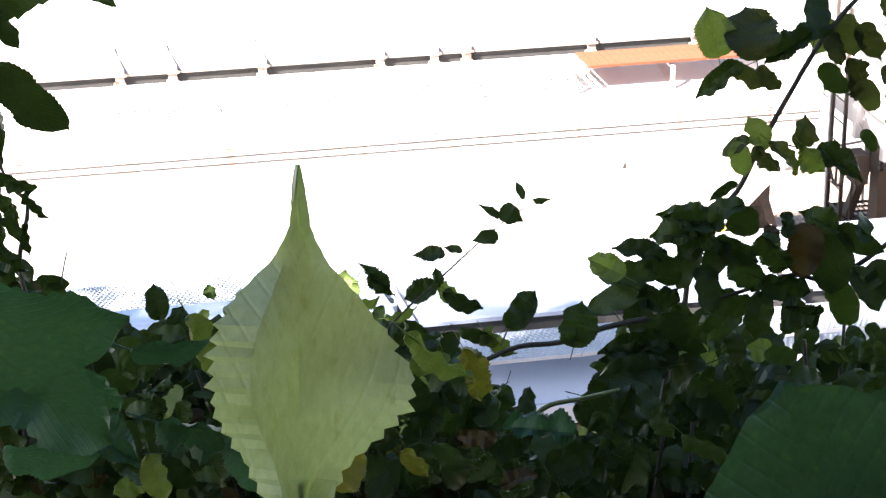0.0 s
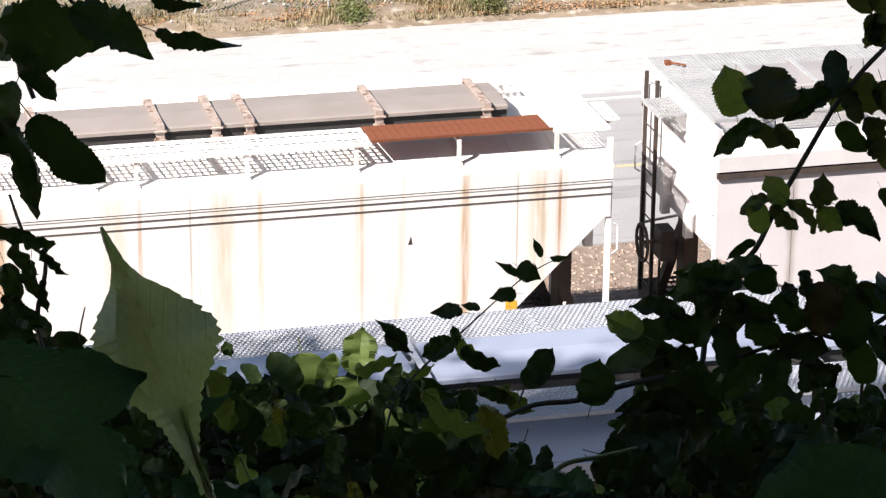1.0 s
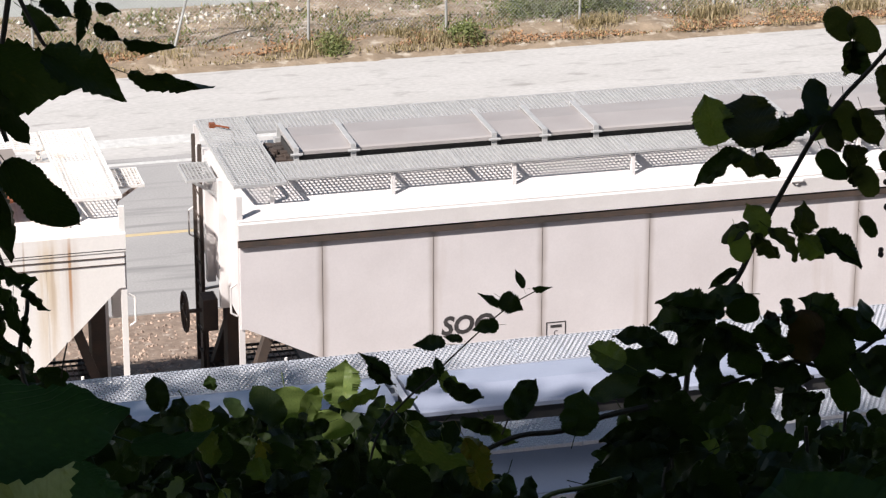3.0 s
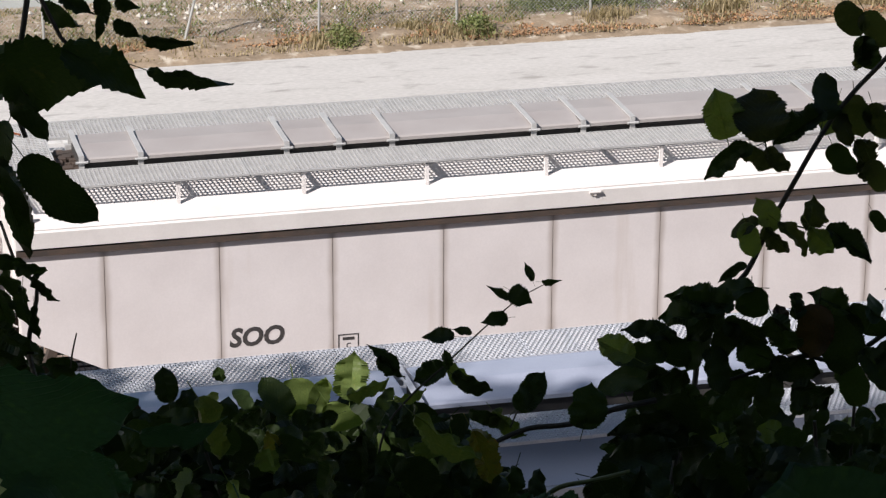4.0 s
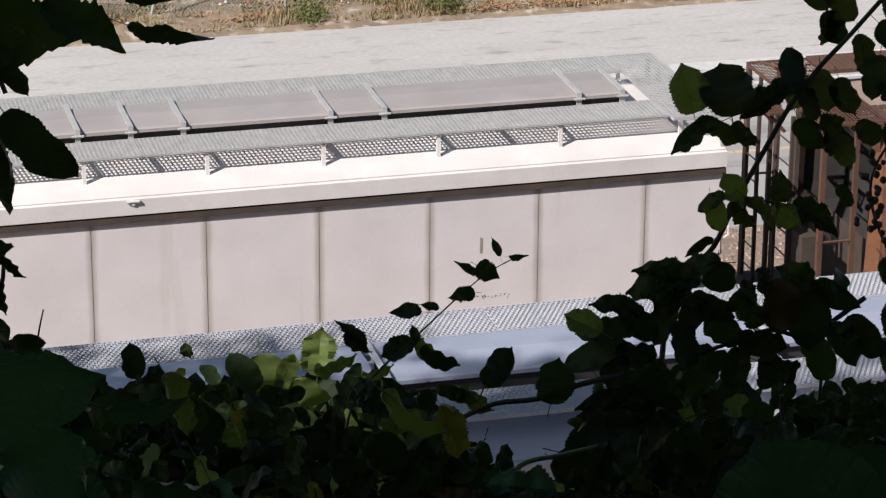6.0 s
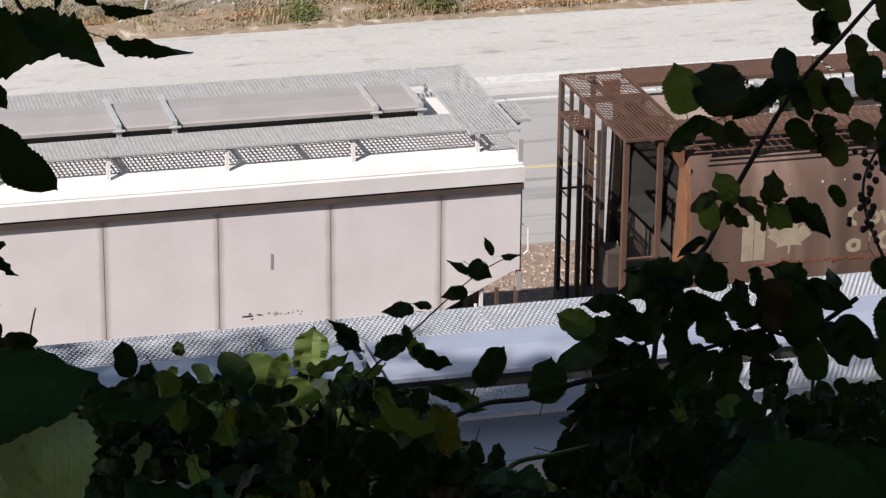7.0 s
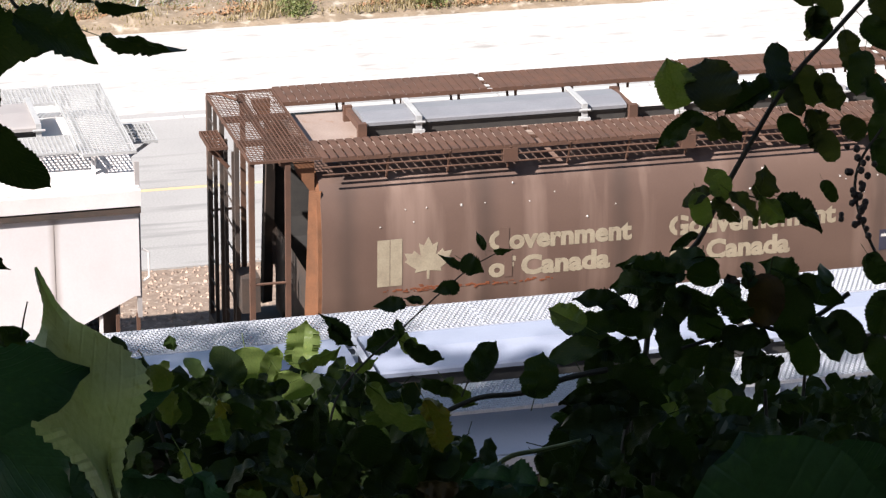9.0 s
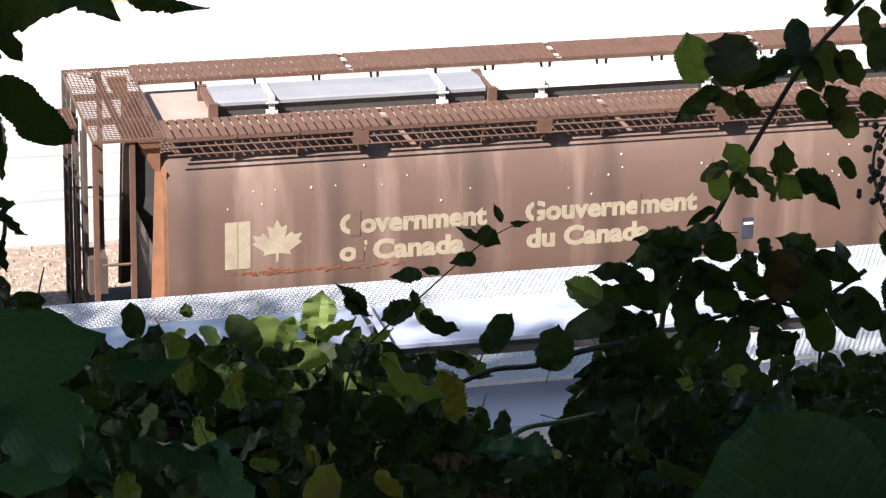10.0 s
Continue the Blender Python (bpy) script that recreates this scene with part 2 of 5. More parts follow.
# ---- mesh tools ----
class Geo:
    """Vertices and faces of one mesh."""

    def __init__(self):
        self.v, self.f = [], []

    def add(self, verts, faces):
        o = len(self.v)
        self.v += [tuple(p) for p in verts]
        self.f += [tuple(i + o for i in q) for q in faces]
        return self

    def box(self, x0, x1, y0, y1, z0, z1):
        return self.add([(x, y, z) for z in (z0, z1) for x, y in ((x0, y0), (x1, y0), (x1, y1), (x0, y1))],
                        [(3, 2, 1, 0), (4, 5, 6, 7), (0, 1, 5, 4), (1, 2, 6, 5), (2, 3, 7, 6), (3, 0, 4, 7)])

    def prism(self, profile, a, b, axis="x"):
        """A closed profile swept from a to b: (y, z) points along x, or (x, z) points along y."""
        put = (lambda p, t: (t, p[0], p[1])) if axis == "x" else (lambda p, t: (p[0], t, p[1]))
        n = len(profile)
        return self.add([put(p, a) for p in profile] + [put(p, b) for p in profile],
                        [tuple(range(n))[::-1], tuple(range(n, 2 * n))] + [(i, (i + 1) % n, n + (i + 1) % n, n + i) for i in range(n)])

    def tube(self, p, q, r, sides=6, r2=None):
        p, q = Vector(p), Vector(q)
        d = (q - p).normalized()
        u = d.orthogonal().normalized()
        w = d.cross(u)
        r2 = r if r2 is None else r2
        ring = [(u * math.cos(k * math.tau / sides) + w * math.sin(k * math.tau / sides)) for k in range(sides)]
        return self.add([p + c * r for c in ring] + [q + c * r2 for c in ring],
                        [tuple(range(sides))[::-1], tuple(range(sides, 2 * sides))] + [(i, (i + 1) % sides, sides + (i + 1) % sides, sides + i) for i in range(sides)])

    def bar(self, p, q, w, h):
        """A flat bar from p to q, w across (level) and h high."""
        p, q = Vector(p), Vector(q)
        d = (q - p).normalized()
        side = d.cross(Vector((0, 0, 1)))
        side = side.normalized() if side.length > 0.01 else Vector((1, 0, 0))
        up = side.cross(d)
        vs = [e + side * a * w / 2 + up * b * h / 2 for e in (p, q) for a, b in ((-1, -1), (1, -1), (1, 1), (-1, 1))]
        return self.add(vs, [(3, 2, 1, 0), (4, 5, 6, 7), (0, 1, 5, 4), (1, 2, 6, 5), (2, 3, 7, 6), (3, 0, 4, 7)])

    def sweep(self, pts, radii, sides=7):
        """One unbroken round stem through pts."""
        rings = []
        u = None
        for k, p in enumerate(pts):
            d = (Vector(pts[min(k + 1, len(pts) - 1)]) - Vector(pts[max(k - 1, 0)])).normalized()
            u = d.orthogonal().normalized() if u is None else (u - d * u.dot(d)).normalized()
            w = d.cross(u)
            rings.append([Vector(p) + (u * math.cos(a) + w * math.sin(a)) * radii[k] for a in [i * math.tau / sides for i in range(sides)]])
        n = len(pts)
        faces = [tuple(range(sides))[::-1], tuple(range((n - 1) * sides, n * sides))]
        for k in range(n - 1):
            faces += [(k * sides + i, k * sides + (i + 1) % sides, (k + 1) * sides + (i + 1) % sides, (k + 1) * sides + i) for i in range(sides)]
        return self.add([v for r in rings for v in r], faces)

    def mesh(self, name, mat, smooth=False):
        me = bpy.data.meshes.new(name)
        me.from_pydata(self.v, [], self.f)
        me.materials.append(mat)
        if smooth:
            me.polygons.foreach_set("use_smooth", [True] * len(me.polygons))
            me.set_sharp_from_angle(angle=radians(35))
        me.update()
        return me


def part(name, geo, mat, parent, label="", smooth=False):
    """Links a mesh as one object under a thing or a part."""
    ob = new(name, geo if isinstance(geo, bpy.types.Mesh) else geo.mesh(name, mat, smooth))
    ob.parent = parent
    if label:
        tagged(ob, label)
    return ob


def thing(name, label, category, group="", at=(0, 0, 0), turn=0):
    ob = new(name)
    ob.empty_display_size = 0.2
    ob.matrix_basis = pose(*at, 0, 0, turn)
    return tagged(ob, label, category, group)


def solid(name, geo, mat, label, category="", group="", kind="", smooth=False):
    return tagged(new(name, geo.mesh(name, mat, smooth)), label, category, group, kind)


# ---- ground, roads, tracks ----
solid("ground", Geo().box(-600, 700, -60, 1200, -1.2, -0.03), BALLAST, "brown gravel ground between the tracks and the road", "ground", kind="structure")
road = solid("road", Geo().box(-300, 400, 43.3, 51.2, -0.3, 0.0), ASPHALT_NEW, "grey worn asphalt road beside the rail yard", "road", kind="structure")
solid("road_shoulder", Geo().box(-300, 400, 51.2, 56.4, -0.3, -0.004), ASPHALT, "wide pale dusty asphalt shoulder of the road", "road", kind="structure")
for y0, y1, mt, nm, lb in ((46.95, 47.07, LINE_YELLOW, "road_line", "faded yellow centre line on the road"),
                           (50.80, 50.94, LINE_WHITE, "road_line", "white edge line on the road"),
                           (51.9, 52.4, LINE_WHITE, "road_line", "worn broad white strip on the shoulder")):
    g = Geo()
    x = -60.0
    while x < 90:
        g.box(x, x + 2.96, y0, y1, -0.02, 0.004)
        x += 3.0
    solid(nm, g, mt, lb, "road marking", kind="structure")


def track(y):
    """Two rails on timber ties."""
    t = thing("railway_track", "rusty steel rails on dark timber ties in ballast", "railway track", "tracks", (0, y, 0))
    tagged(t, kind="structure")
    for s in (-1, 1):
        yy = s * 0.7525
        prof = [(yy - 0.07, 0.0), (yy + 0.07, 0.0), (yy + 0.012, 0.03), (yy + 0.012, 0.11), (yy + 0.035, 0.12), (yy + 0.035, 0.16), (yy - 0.035, 0.16), (yy - 0.035, 0.12), (yy - 0.012, 0.11), (yy - 0.012, 0.03)]
        part("rail", Geo().prism(prof, -60, 90), RAIL, t)
    tie = Geo().box(-0.11, 0.11, -1.3, 1.3, -0.1, 0.005).mesh("tie", TIE)
    for k in range(60):
        part("tie", tie, TIE, t).location = (-8 + k * 0.55, 0, 0)


TRACK_Y, NEAR_Y = 37.15, 28.13
track(TRACK_Y)
track(NEAR_Y)


# ---- hopper cars ----
def grating(x0, x1, y0, y1, z, pitch=0.06, bars=7, depth=0.03, w=0.009, diamonds=False):
    """An open steel walkway: long bars and cross bars, or expanded metal, in a frame."""
    g = Geo()
    lx, ly = x1 - x0, y1 - y0
    for y in (y0, y1 - 0.02):
        g.box(x0, x1, y, y + 0.02, z - 0.035, z + 0.004)
    for x in (x0, x1 - 0.02):
        g.box(x, x + 0.02, y0 + 0.02, y1 - 0.02, z - 0.05, z + 0.002)
    if diamonds:
        run = ly * 0.55
        k = -run
        while k < lx:
            for sgn in (1, -1):
                a, b = (k, 0.0), (k + run, ly)
                if sgn < 0:
                    a, b = (k, ly), (k + run, 0.0)
                ta, tb = max(0, -a[0] / run), min(1, (lx - a[0]) / run)
                if tb - ta > 0.02:
                    pa = (x0 + a[0] + run * ta, y0 + a[1] + (b[1] - a[1]) * ta, z)
                    pb = (x0 + a[0] + run * tb, y0 + a[1] + (b[1] - a[1]) * tb, z)
                    g.bar(pa, pb, w, 0.012)
            k += pitch
    else:
        for k in range(1, bars):
            y = y0 + ly * k / bars
            g.box(x0, x1, y - w / 2, y + w / 2, z - depth, z)
        x = x0 + pitch
        while x < x1 - 0.02:
            g.box(x - w / 2, x + w / 2, y0 + 0.02, y1 - 0.02, z - depth * 0.6, z - 0.001)
            x += pitch
    return g


def wheel_ring(c, r, tube_r, axis="x"):
    g = Geo()
    pts = []
    for k in range(16):
        a = k * math.tau / 16
        pts.append(Vector(c) + (Vector((0, math.cos(a), math.sin(a))) if axis == "x" else Vector((math.cos(a), 0, math.sin(a)))) * r)
    for a, b in zip(pts, pts[1:] + pts[:1]):
        g.tube(a, b, tube_r, 5)
    for k in range(0, 16, 4):
        g.tube(c, pts[k], tube_r * 0.8, 5)
    return g


def truck(parent, x):
    """A two-axle truck: side frames, bolster, axles and wheels."""
    t = part("truck", Geo().box(x - 0.3, x + 0.3, -1.0, 1.0, 0.45, 0.75), DARK, parent, "grimy steel two-axle truck")
    for s in (-1, 1):
        y = s * 1.0
        part("side_frame", Geo().prism([(x - 1.2, 0.62), (x - 0.7, 0.62), (x - 0.35, 0.3), (x + 0.35, 0.3), (x + 0.7, 0.62), (x + 1.2, 0.62), (x + 1.2, 0.75), (x + 0.6, 0.82), (x - 0.6, 0.82), (x - 1.2, 0.75)], y - 0.09, y + 0.09, "y"), DARK, t)
    for dx in (-0.88, 0.88):
        part("axle", Geo().tube((x + dx, -0.95, 0.62), (x + dx, 0.95, 0.62), 0.07, 8), DARK, t)
        for s in (-1, 1):
            part("wheel", Geo().tube((x + dx, s * 0.69, 0.62), (x + dx, s * 0.82, 0.62), 0.455, 20), DARK, t)


def ladder(parent, x, y0, y1, z0, z1, mat, step=0.34, along="y"):
    """Two stiles and rungs, in the plane across the car or along it."""
    pt = (lambda s, z: (x, s, z)) if along == "y" else (lambda s, z: (s, x, z))
    lad = part("ladder", Geo().bar(pt(y0, z0), pt(y0, z1), 0.05, 0.05).bar(pt(y1, z0), pt(y1, z1), 0.05, 0.05), mat, parent)
    z = z0 + 0.2
    while z < z1 - 0.1:
        part("rung", Geo().tube(pt(y0, z), pt(y1, z), 0.012, 5), mat, lad)
        z += step
    return lad


def coupler(parent, x, d):
    g = Geo().box(min(x, x + d * 0.55), max(x, x + d * 0.55), -0.09, 0.09, 0.72, 0.95)
    g.box(min(x + d * 0.5, x + d * 0.78), max(x + d * 0.5, x + d * 0.78), -0.16, 0.16, 0.68, 1.0)
    part("coupler", g, DARK, parent, "dark cast-steel coupler")
    h = Geo()
    pts = [(x + d * (0.1 + 0.62 * k / 6), 0.35 - 0.05 * k / 6, 0.75 - 0.3 * math.sin(math.pi * k / 6)) for k in range(7)]
    for a, b in zip(pts, pts[1:]):
        h.tube(a, b, 0.025, 6)
    part("air_hose", h, RUBBER_AND_SHADE, parent)


def hatch_run(parent, spans, y0, y1, z, mat, straps, strap_mat, white=None, half=0.055):
    """Trough hatch covers with a dark seal, a coaming under them and hold-down straps."""
    yc = (y0 + y1) / 2
    for k, (a, b) in enumerate(spans):
        g = Geo()
        prof = [(y0, z - 0.05), (y0, z - 0.005), (y0 + 0.03, z + 0.012), (yc, z + 0.045), (y1 - 0.03, z + 0.012), (y1, z - 0.005), (y1, z - 0.05)]
        g.prism(prof, a, b)
        cov = part("hatch_cover", g, white[k] if white else mat, parent)
        part("seal", Geo().box(a + 0.02, b - 0.02, y0 + 0.02, y1 - 0.02, z - 0.085, z - 0.052), RUBBER_AND_SHADE, cov)
        part("coaming", Geo().box(a, b, y0 + 0.05, y1 - 0.05, z - 0.30, z - 0.087), RUBBER_AND_SHADE, cov)
    for x in straps:
        g = Geo().box(x - half, x + half, y0 - 0.05, y1 + 0.05, z + 0.047, z + 0.066)
        for y in (y0 - 0.05, y1 + 0.02):
            g.box(x - half, x + half, y, y + 0.03, z - 0.18, z + 0.047)
            g.box(x - 0.075, x + 0.075, y - 0.03, y + 0.06, z - 0.2, z - 0.13)
        g.tube((x - 0.08, y0 - 0.065, z - 0.02), (x + 0.08, y0 - 0.065, z - 0.02), 0.018, 6)
        part("strap", g, strap_mat, parent)


def flat_end_car(label, X0, X1, side, roof, strap_mat, walk_mat, y, hatch, ribs, spans, straps, brackets, cut, group, diamonds=False, rusted_walk=None, lines=False, dirt_end=False, cut_top=2.66):
    """A covered hopper with flat panelled sides, cut lower corners, a ledge under the sloped roof and walkways on both sides of the trough hatches."""
    xc, hl = (X0 + X1) / 2, (X1 - X0) / 2
    c = thing("hopper_car", label, "hopper car", group, (xc, y, 0))
    W = 1.64
    ov = 0.012 if lines else 0.07
    gap = 0.001 if lines else 0.005
    strap = 0.055 if lines else 0.035
    sx = lambda X: X - xc
    # side sheets, panel by panel
    edges = [-hl + 0.02] + [sx(r) for r in ribs] + [hl - 0.02]
    zb, zt = 1.25, 3.90
    for s in (-1, 1):
        yy = (s * W, s * (W - 0.04))
        for a, b in zip(edges, edges[1:]):
            def low(x):
                d = hl - abs(x)
                return max(zb, cut_top - (d - 0.1) * cut) if d > 0.1 else cut_top
            a2, b2 = a + gap, b - gap
            xs = sorted({a2, b2, *(q for q in (-hl + 0.1, hl - 0.1, -(hl - 0.1 - (cut_top - zb) / cut), hl - 0.1 - (cut_top - zb) / cut) if a2 < q < b2)})
            prof = [(x, low(x)) for x in xs] + [(b2, zt), (a2, zt)]
            part("side_panel", Geo().prism(prof, min(yy), max(yy), "y"), side, c)
        for e in edges[1:-1]:
            d = hl - abs(e)
            z0 = max(zb, cut_top - (d - 0.1) * cut)
            part("side_rib", Geo().box(e - 0.012, e + 0.012, *sorted((s * (W - 0.035), s * (W - 0.012))), z0, zt), side, c)
    # inner body behind the panels, with slope sheets
    inner = [(-hl + 0.06, cut_top + 0.04), (-hl + 0.06, 3.92), (hl - 0.06, 3.92), (hl - 0.06, cut_top + 0.04), (hl - 0.16 - (cut_top - zb) / cut, zb), (-hl + 0.16 + (cut_top - zb) / cut, zb)]
    part("slope_sheet", Geo().prism(inner, -W + 0.045, W - 0.045, "y"), side, c)
    # ledge and roof
    for s in (-1, 1):
        prof = [(s * (W - 0.03), 3.902), (s * (W + ov), 3.93 if ov > 0.05 else 3.902), (s * (W + ov), 4.14), (s * (W - 0.03), 4.17)]
        part("ledge", Geo().prism(prof, -hl, hl), roof, c)
        if lines:
            for z in (3.73, 3.83, 3.93):
                part("bead", Geo().box(-hl, hl, *sorted((s * (W + 0.001), s * (W + 0.012))), z - 0.006, z + 0.006), DARK, c)
        else:
            # Dark strip for the seam and, painted with it, the ledge's shadow.
            part("seam", Geo().box(-hl, hl, *sorted((s * (W + 0.004), s * (W + 0.055))), 3.825, 3.90), DARK, c)
    rp = [(-W - ov + 0.04, 4.172), (-0.62, 4.42), (0.62, 4.42), (W + ov - 0.04, 4.172), (W - 0.03, 3.93), (-W + 0.03, 3.93)]
    part("roof", Geo().prism(rp, -hl + 0.01, hl - 0.01), roof, c)
    # hatches
    hatch_run(c, [(sx(a), sx(b)) for a, b in spans], -0.55, 0.52, 4.70, hatch, [sx(q) for q in straps], strap_mat, half=strap)
    # walkways in sections
    for s in (-1, 1):
        out = 1.34 if s < 0 and not lines and not diamonds else 1.47
        y0, y1 = sorted((s * (out - 0.70), s * out))
        n = 6
        a, b = -hl + 0.72, hl - 0.72
        for k in range(n):
            u, v = a + (b - a) * k / n, a + (b - a) * (k + 1) / n
            if lines:
                if s < 0:
                    v = min(v, sx(rusted_walk[0]))
                if v > u:
                    tagged(part("walkway", grating(u, v - 0.01, y0, y1, 4.60, pitch=0.10, bars=7, w=0.026, depth=0.014), walk_mat, c), kind="stuff")
                continue
            tagged(part("walkway", grating(u, v - 0.01, y0, y1, 4.60, diamonds=diamonds, pitch=0.06, w=0.021 if diamonds else 0.015, bars=9, depth=0.022), walk_mat, c), kind="stuff")
            if not diamonds:
                yr = s * (out + 0.004)
                part("edge_rail", Geo().box(u, v - 0.01, *sorted((yr, yr + s * 0.012)), 4.582, 4.610), walk_mat, c)
        for X in brackets:
            x = sx(X)
            yo = s * (out - 0.02)
            g = Geo().box(x - 0.026, x + 0.026, *sorted((yo, yo - s * 0.04)), 4.2, 4.56)
            g.box(x - 0.045, x + 0.045, *sorted((yo + s * 0.02, yo - s * 0.08)), 4.19, 4.245)
            part("bracket", g, roof, c)
            part("bracket_arm", Geo().box(x - 0.02, x + 0.02, *sorted((s * 0.75, s * (out - 0.071))), 4.515, 4.548), roof, c)
    if rusted_walk:
        a, b = sx(rusted_walk[0]), sx(rusted_walk[1])
        plate = part("rusted_walkway", Geo().box(a, b, -1.44, -1.42, 4.606, 4.640), RUST, c, "orange rusted walkway plate")
        x = a
        slat = Geo().box(0, 0.097, -1.42, -0.78, 4.606, 4.622).mesh("slat", RUST)
        while x < b - 0.05:
            part("slat", slat, RUST, plate).location = (x, 0, 0)
            x += 0.106
    # end platforms, steps, ladders, posts, brakes
    for d in (-1, 1):
        xe = d * hl
        x0, x1 = sorted((xe, xe - d * 0.70))
        tagged(part("end_platform", grating(x0, x1, -1.49, 1.49, 4.605, bars=40, pitch=0.055, w=0.015, depth=0.012), walk_mat, c), kind="stuff")
        st0, st1 = sorted((xe + d * 0.05, xe + d * 0.45))
        tagged(part("crossover_step", grating(st0, st1, -0.45, 0.30, 4.38, pitch=0.05, bars=6), walk_mat, c), kind="stuff")
        for yb in (-0.35, 0.2):
            part("step_bracket", Geo().bar((xe, yb, 4.1), (xe + d * 0.4, yb, 4.36), 0.03, 0.04), strap_mat, c)
        for s in (-1, 1):
            slim = d > 0 and not lines
            part("corner_post", Geo().box(*sorted((xe - d * (0.06 if slim else 0.075), xe)), *sorted((s * 1.57, s * 1.62)), 2.35 if slim else 1.05, 4.5), HATCH_GREY if slim else roof, c)
            if slim:
                for dx in (0.03, 0.30, 0.52):
                    part("step_post", Geo().box(*sorted((xe - d * dx, xe - d * (dx + 0.045))), *sorted((s * 1.56, s * 1.61)), 1.0, 2.4), RUST_DARK if dx < 0.5 else roof, c)
            g = Geo().tube((xe + d * 0.02, s * 1.6, 3.3), (xe + d * 0.10, s * 1.6, 3.25), 0.014, 5).tube((xe + d * 0.10, s * 1.6, 3.25), (xe + d * 0.10, s * 1.6, 2.9), 0.014, 5).tube((xe + d * 0.10, s * 1.6, 2.9), (xe + d * 0.02, s * 1.6, 2.85), 0.014, 5)
            part("grab_iron", g, roof, c)
            part("lower_rail", Geo().tube((xe - d * 0.05, s * 1.6, 2.05), (xe - d * 0.62, s * 1.6, 2.12), 0.022, 6).tube((xe - d * 0.62, s * 1.6, 2.2), (xe - d * 0.62, s * 1.6, 1.1), 0.022, 6), roof, c)
        ladder(c, xe + d * 0.05, 0.85, 1.35, 1.1, 4.45, DARK if d < 0 else walk_mat)
        for yb in (0.48, -0.56):
            part("end_stiffener", Geo().box(*sorted((xe - d * 0.06, xe + d * 0.06)), yb - 0.06, yb + 0.06, 2.6, 4.4), roof, c)
        part("end_brace", Geo().bar((xe - d * 0.1, -1.0, 1.1), (xe - d * 0.6, -1.0, 2.6), 0.16, 0.12).bar((xe - d * 0.1, 1.0, 1.1), (xe - d * 0.6, 1.0, 2.6), 0.16, 0.12).box(*sorted((xe - d * 0.1, xe - d * 0.3)), -0.16, 0.16, 1.1, 2.75), DARK, c)
        if d < 0:
            part("brake_box", Geo().box(*sorted((xe + d * 0.0, xe + d * 0.20)), -0.02, 0.32, 2.05, 2.50).tube((xe + d * 0.18, 0.15, 2.3), (xe + d * 0.44, 0.15, 2.3), 0.03, 8), DARK, c)
            part("brake_wheel", wheel_ring((xe + d * 0.43, 0.15, 2.3), 0.27, 0.024), DARK, c)
            part("brake_rod", Geo().tube((xe + d * 0.1, 0.32, 2.1), (xe + d * 0.06, 0.5, 0.95), 0.018, 6), DARK, c)
        part("uncoupling_lever", Geo().tube((xe + d * 0.14, -1.55, 0.95), (xe + d * 0.14, -0.3, 0.98), 0.018, 6).tube((xe + d * 0.14, -0.3, 0.98), (xe + d * 0.5, -0.1, 1.0), 0.018, 6), HATCH_GREY, c)
        part("end_sill", Geo().box(*sorted((xe, xe - d * 0.3)), -1.55, 1.55, 0.85, 1.15), DARK, c)
        tagged(part("end_deck", grating(*sorted((xe, xe - d * 1.3)), -1.5, 1.5, 1.2, pitch=0.08, bars=16), DARK, c), kind="stuff")
        coupler(c, xe, d)
    part("centre_sill", Geo().box(-hl, hl, -0.25, 0.25, 0.8, 1.2), DARK, c)
    for x in (-hl * 0.5, 0, hl * 0.5):
        part("discharge_hopper", Geo().add([(x - 1.3, -1.3, 1.3), (x + 1.3, -1.3, 1.3), (x + 1.3, 1.3, 1.3), (x - 1.3, 1.3, 1.3), (x - .3, -.5, .45), (x + .3, -.5, .45), (x + .3, .5, .45), (x - .3, .5, .45)],
             [(0, 1, 2, 3), (7, 6, 5, 4), (0, 4, 5, 1), (1, 5, 6, 2), (2, 6, 7, 3), (3, 7, 4, 0)]), side, c)
    for d in (-1, 1):
        truck(c, d * (hl - 1.4))
    if dirt_end:
        g = Geo()
        rnd = random.Random(4)
        for _ in range(70):
            x, yy, r = rnd.uniform(sx(2.72), sx(2.98)), rnd.uniform(-0.5, 0.5), rnd.uniform(0.02, 0.06)
            g.box(x - r, x + r, yy - r, yy + r, 4.42, 4.46 + r)
        part("debris", g, DARK, c, "dark loose debris in the end trough")
        part("handle", Geo().tube((sx(2.15), 1.1, 4.64), (sx(2.35), 0.9, 4.64), 0.015, 5).box(sx(2.15) - 0.04, sx(2.15) + 0.04, 1.06, 1.16, 4.6, 4.66), RUST, c)
    return c


STRAP_PAINT = material("rusting_strap_paint", (0.55, 0.46, 0.40), (0.40, 0.30, 0.24), 0.6, scale=6, bump=0.1, third=(0.16, 0.08, 0.05), third_scale=9, third_at=0.5)
RIBS_B = [3.09 + 1.503 * k for k in range(10)]
STRAPS_B = [2.98, 3.76, 5.71, 6.42, 7.15, 9.12, 9.82, 10.52, 12.51, 13.25, 15.98, 16.6]
car_soo = flat_end_car("pale grey covered hopper car with black lettering and grey roof walkways", 1.97, 17.74, PALE, PALE_ROOF, GALV, GALV, TRACK_Y, HATCH_GREY, RIBS_B,
                       [(2.98, 6.40), (6.44, 9.80), (9.84, 13.23), (13.27, 16.62)], STRAPS_B, [2.5, 4.13, 5.79, 7.45, 9.09, 10.7, 12.25, 13.81, 15.5, 17.2], 0.50, "moving train", dirt_end=True)
RIBS_A = [-14.2 + 2.28 * k for k in range(7)]
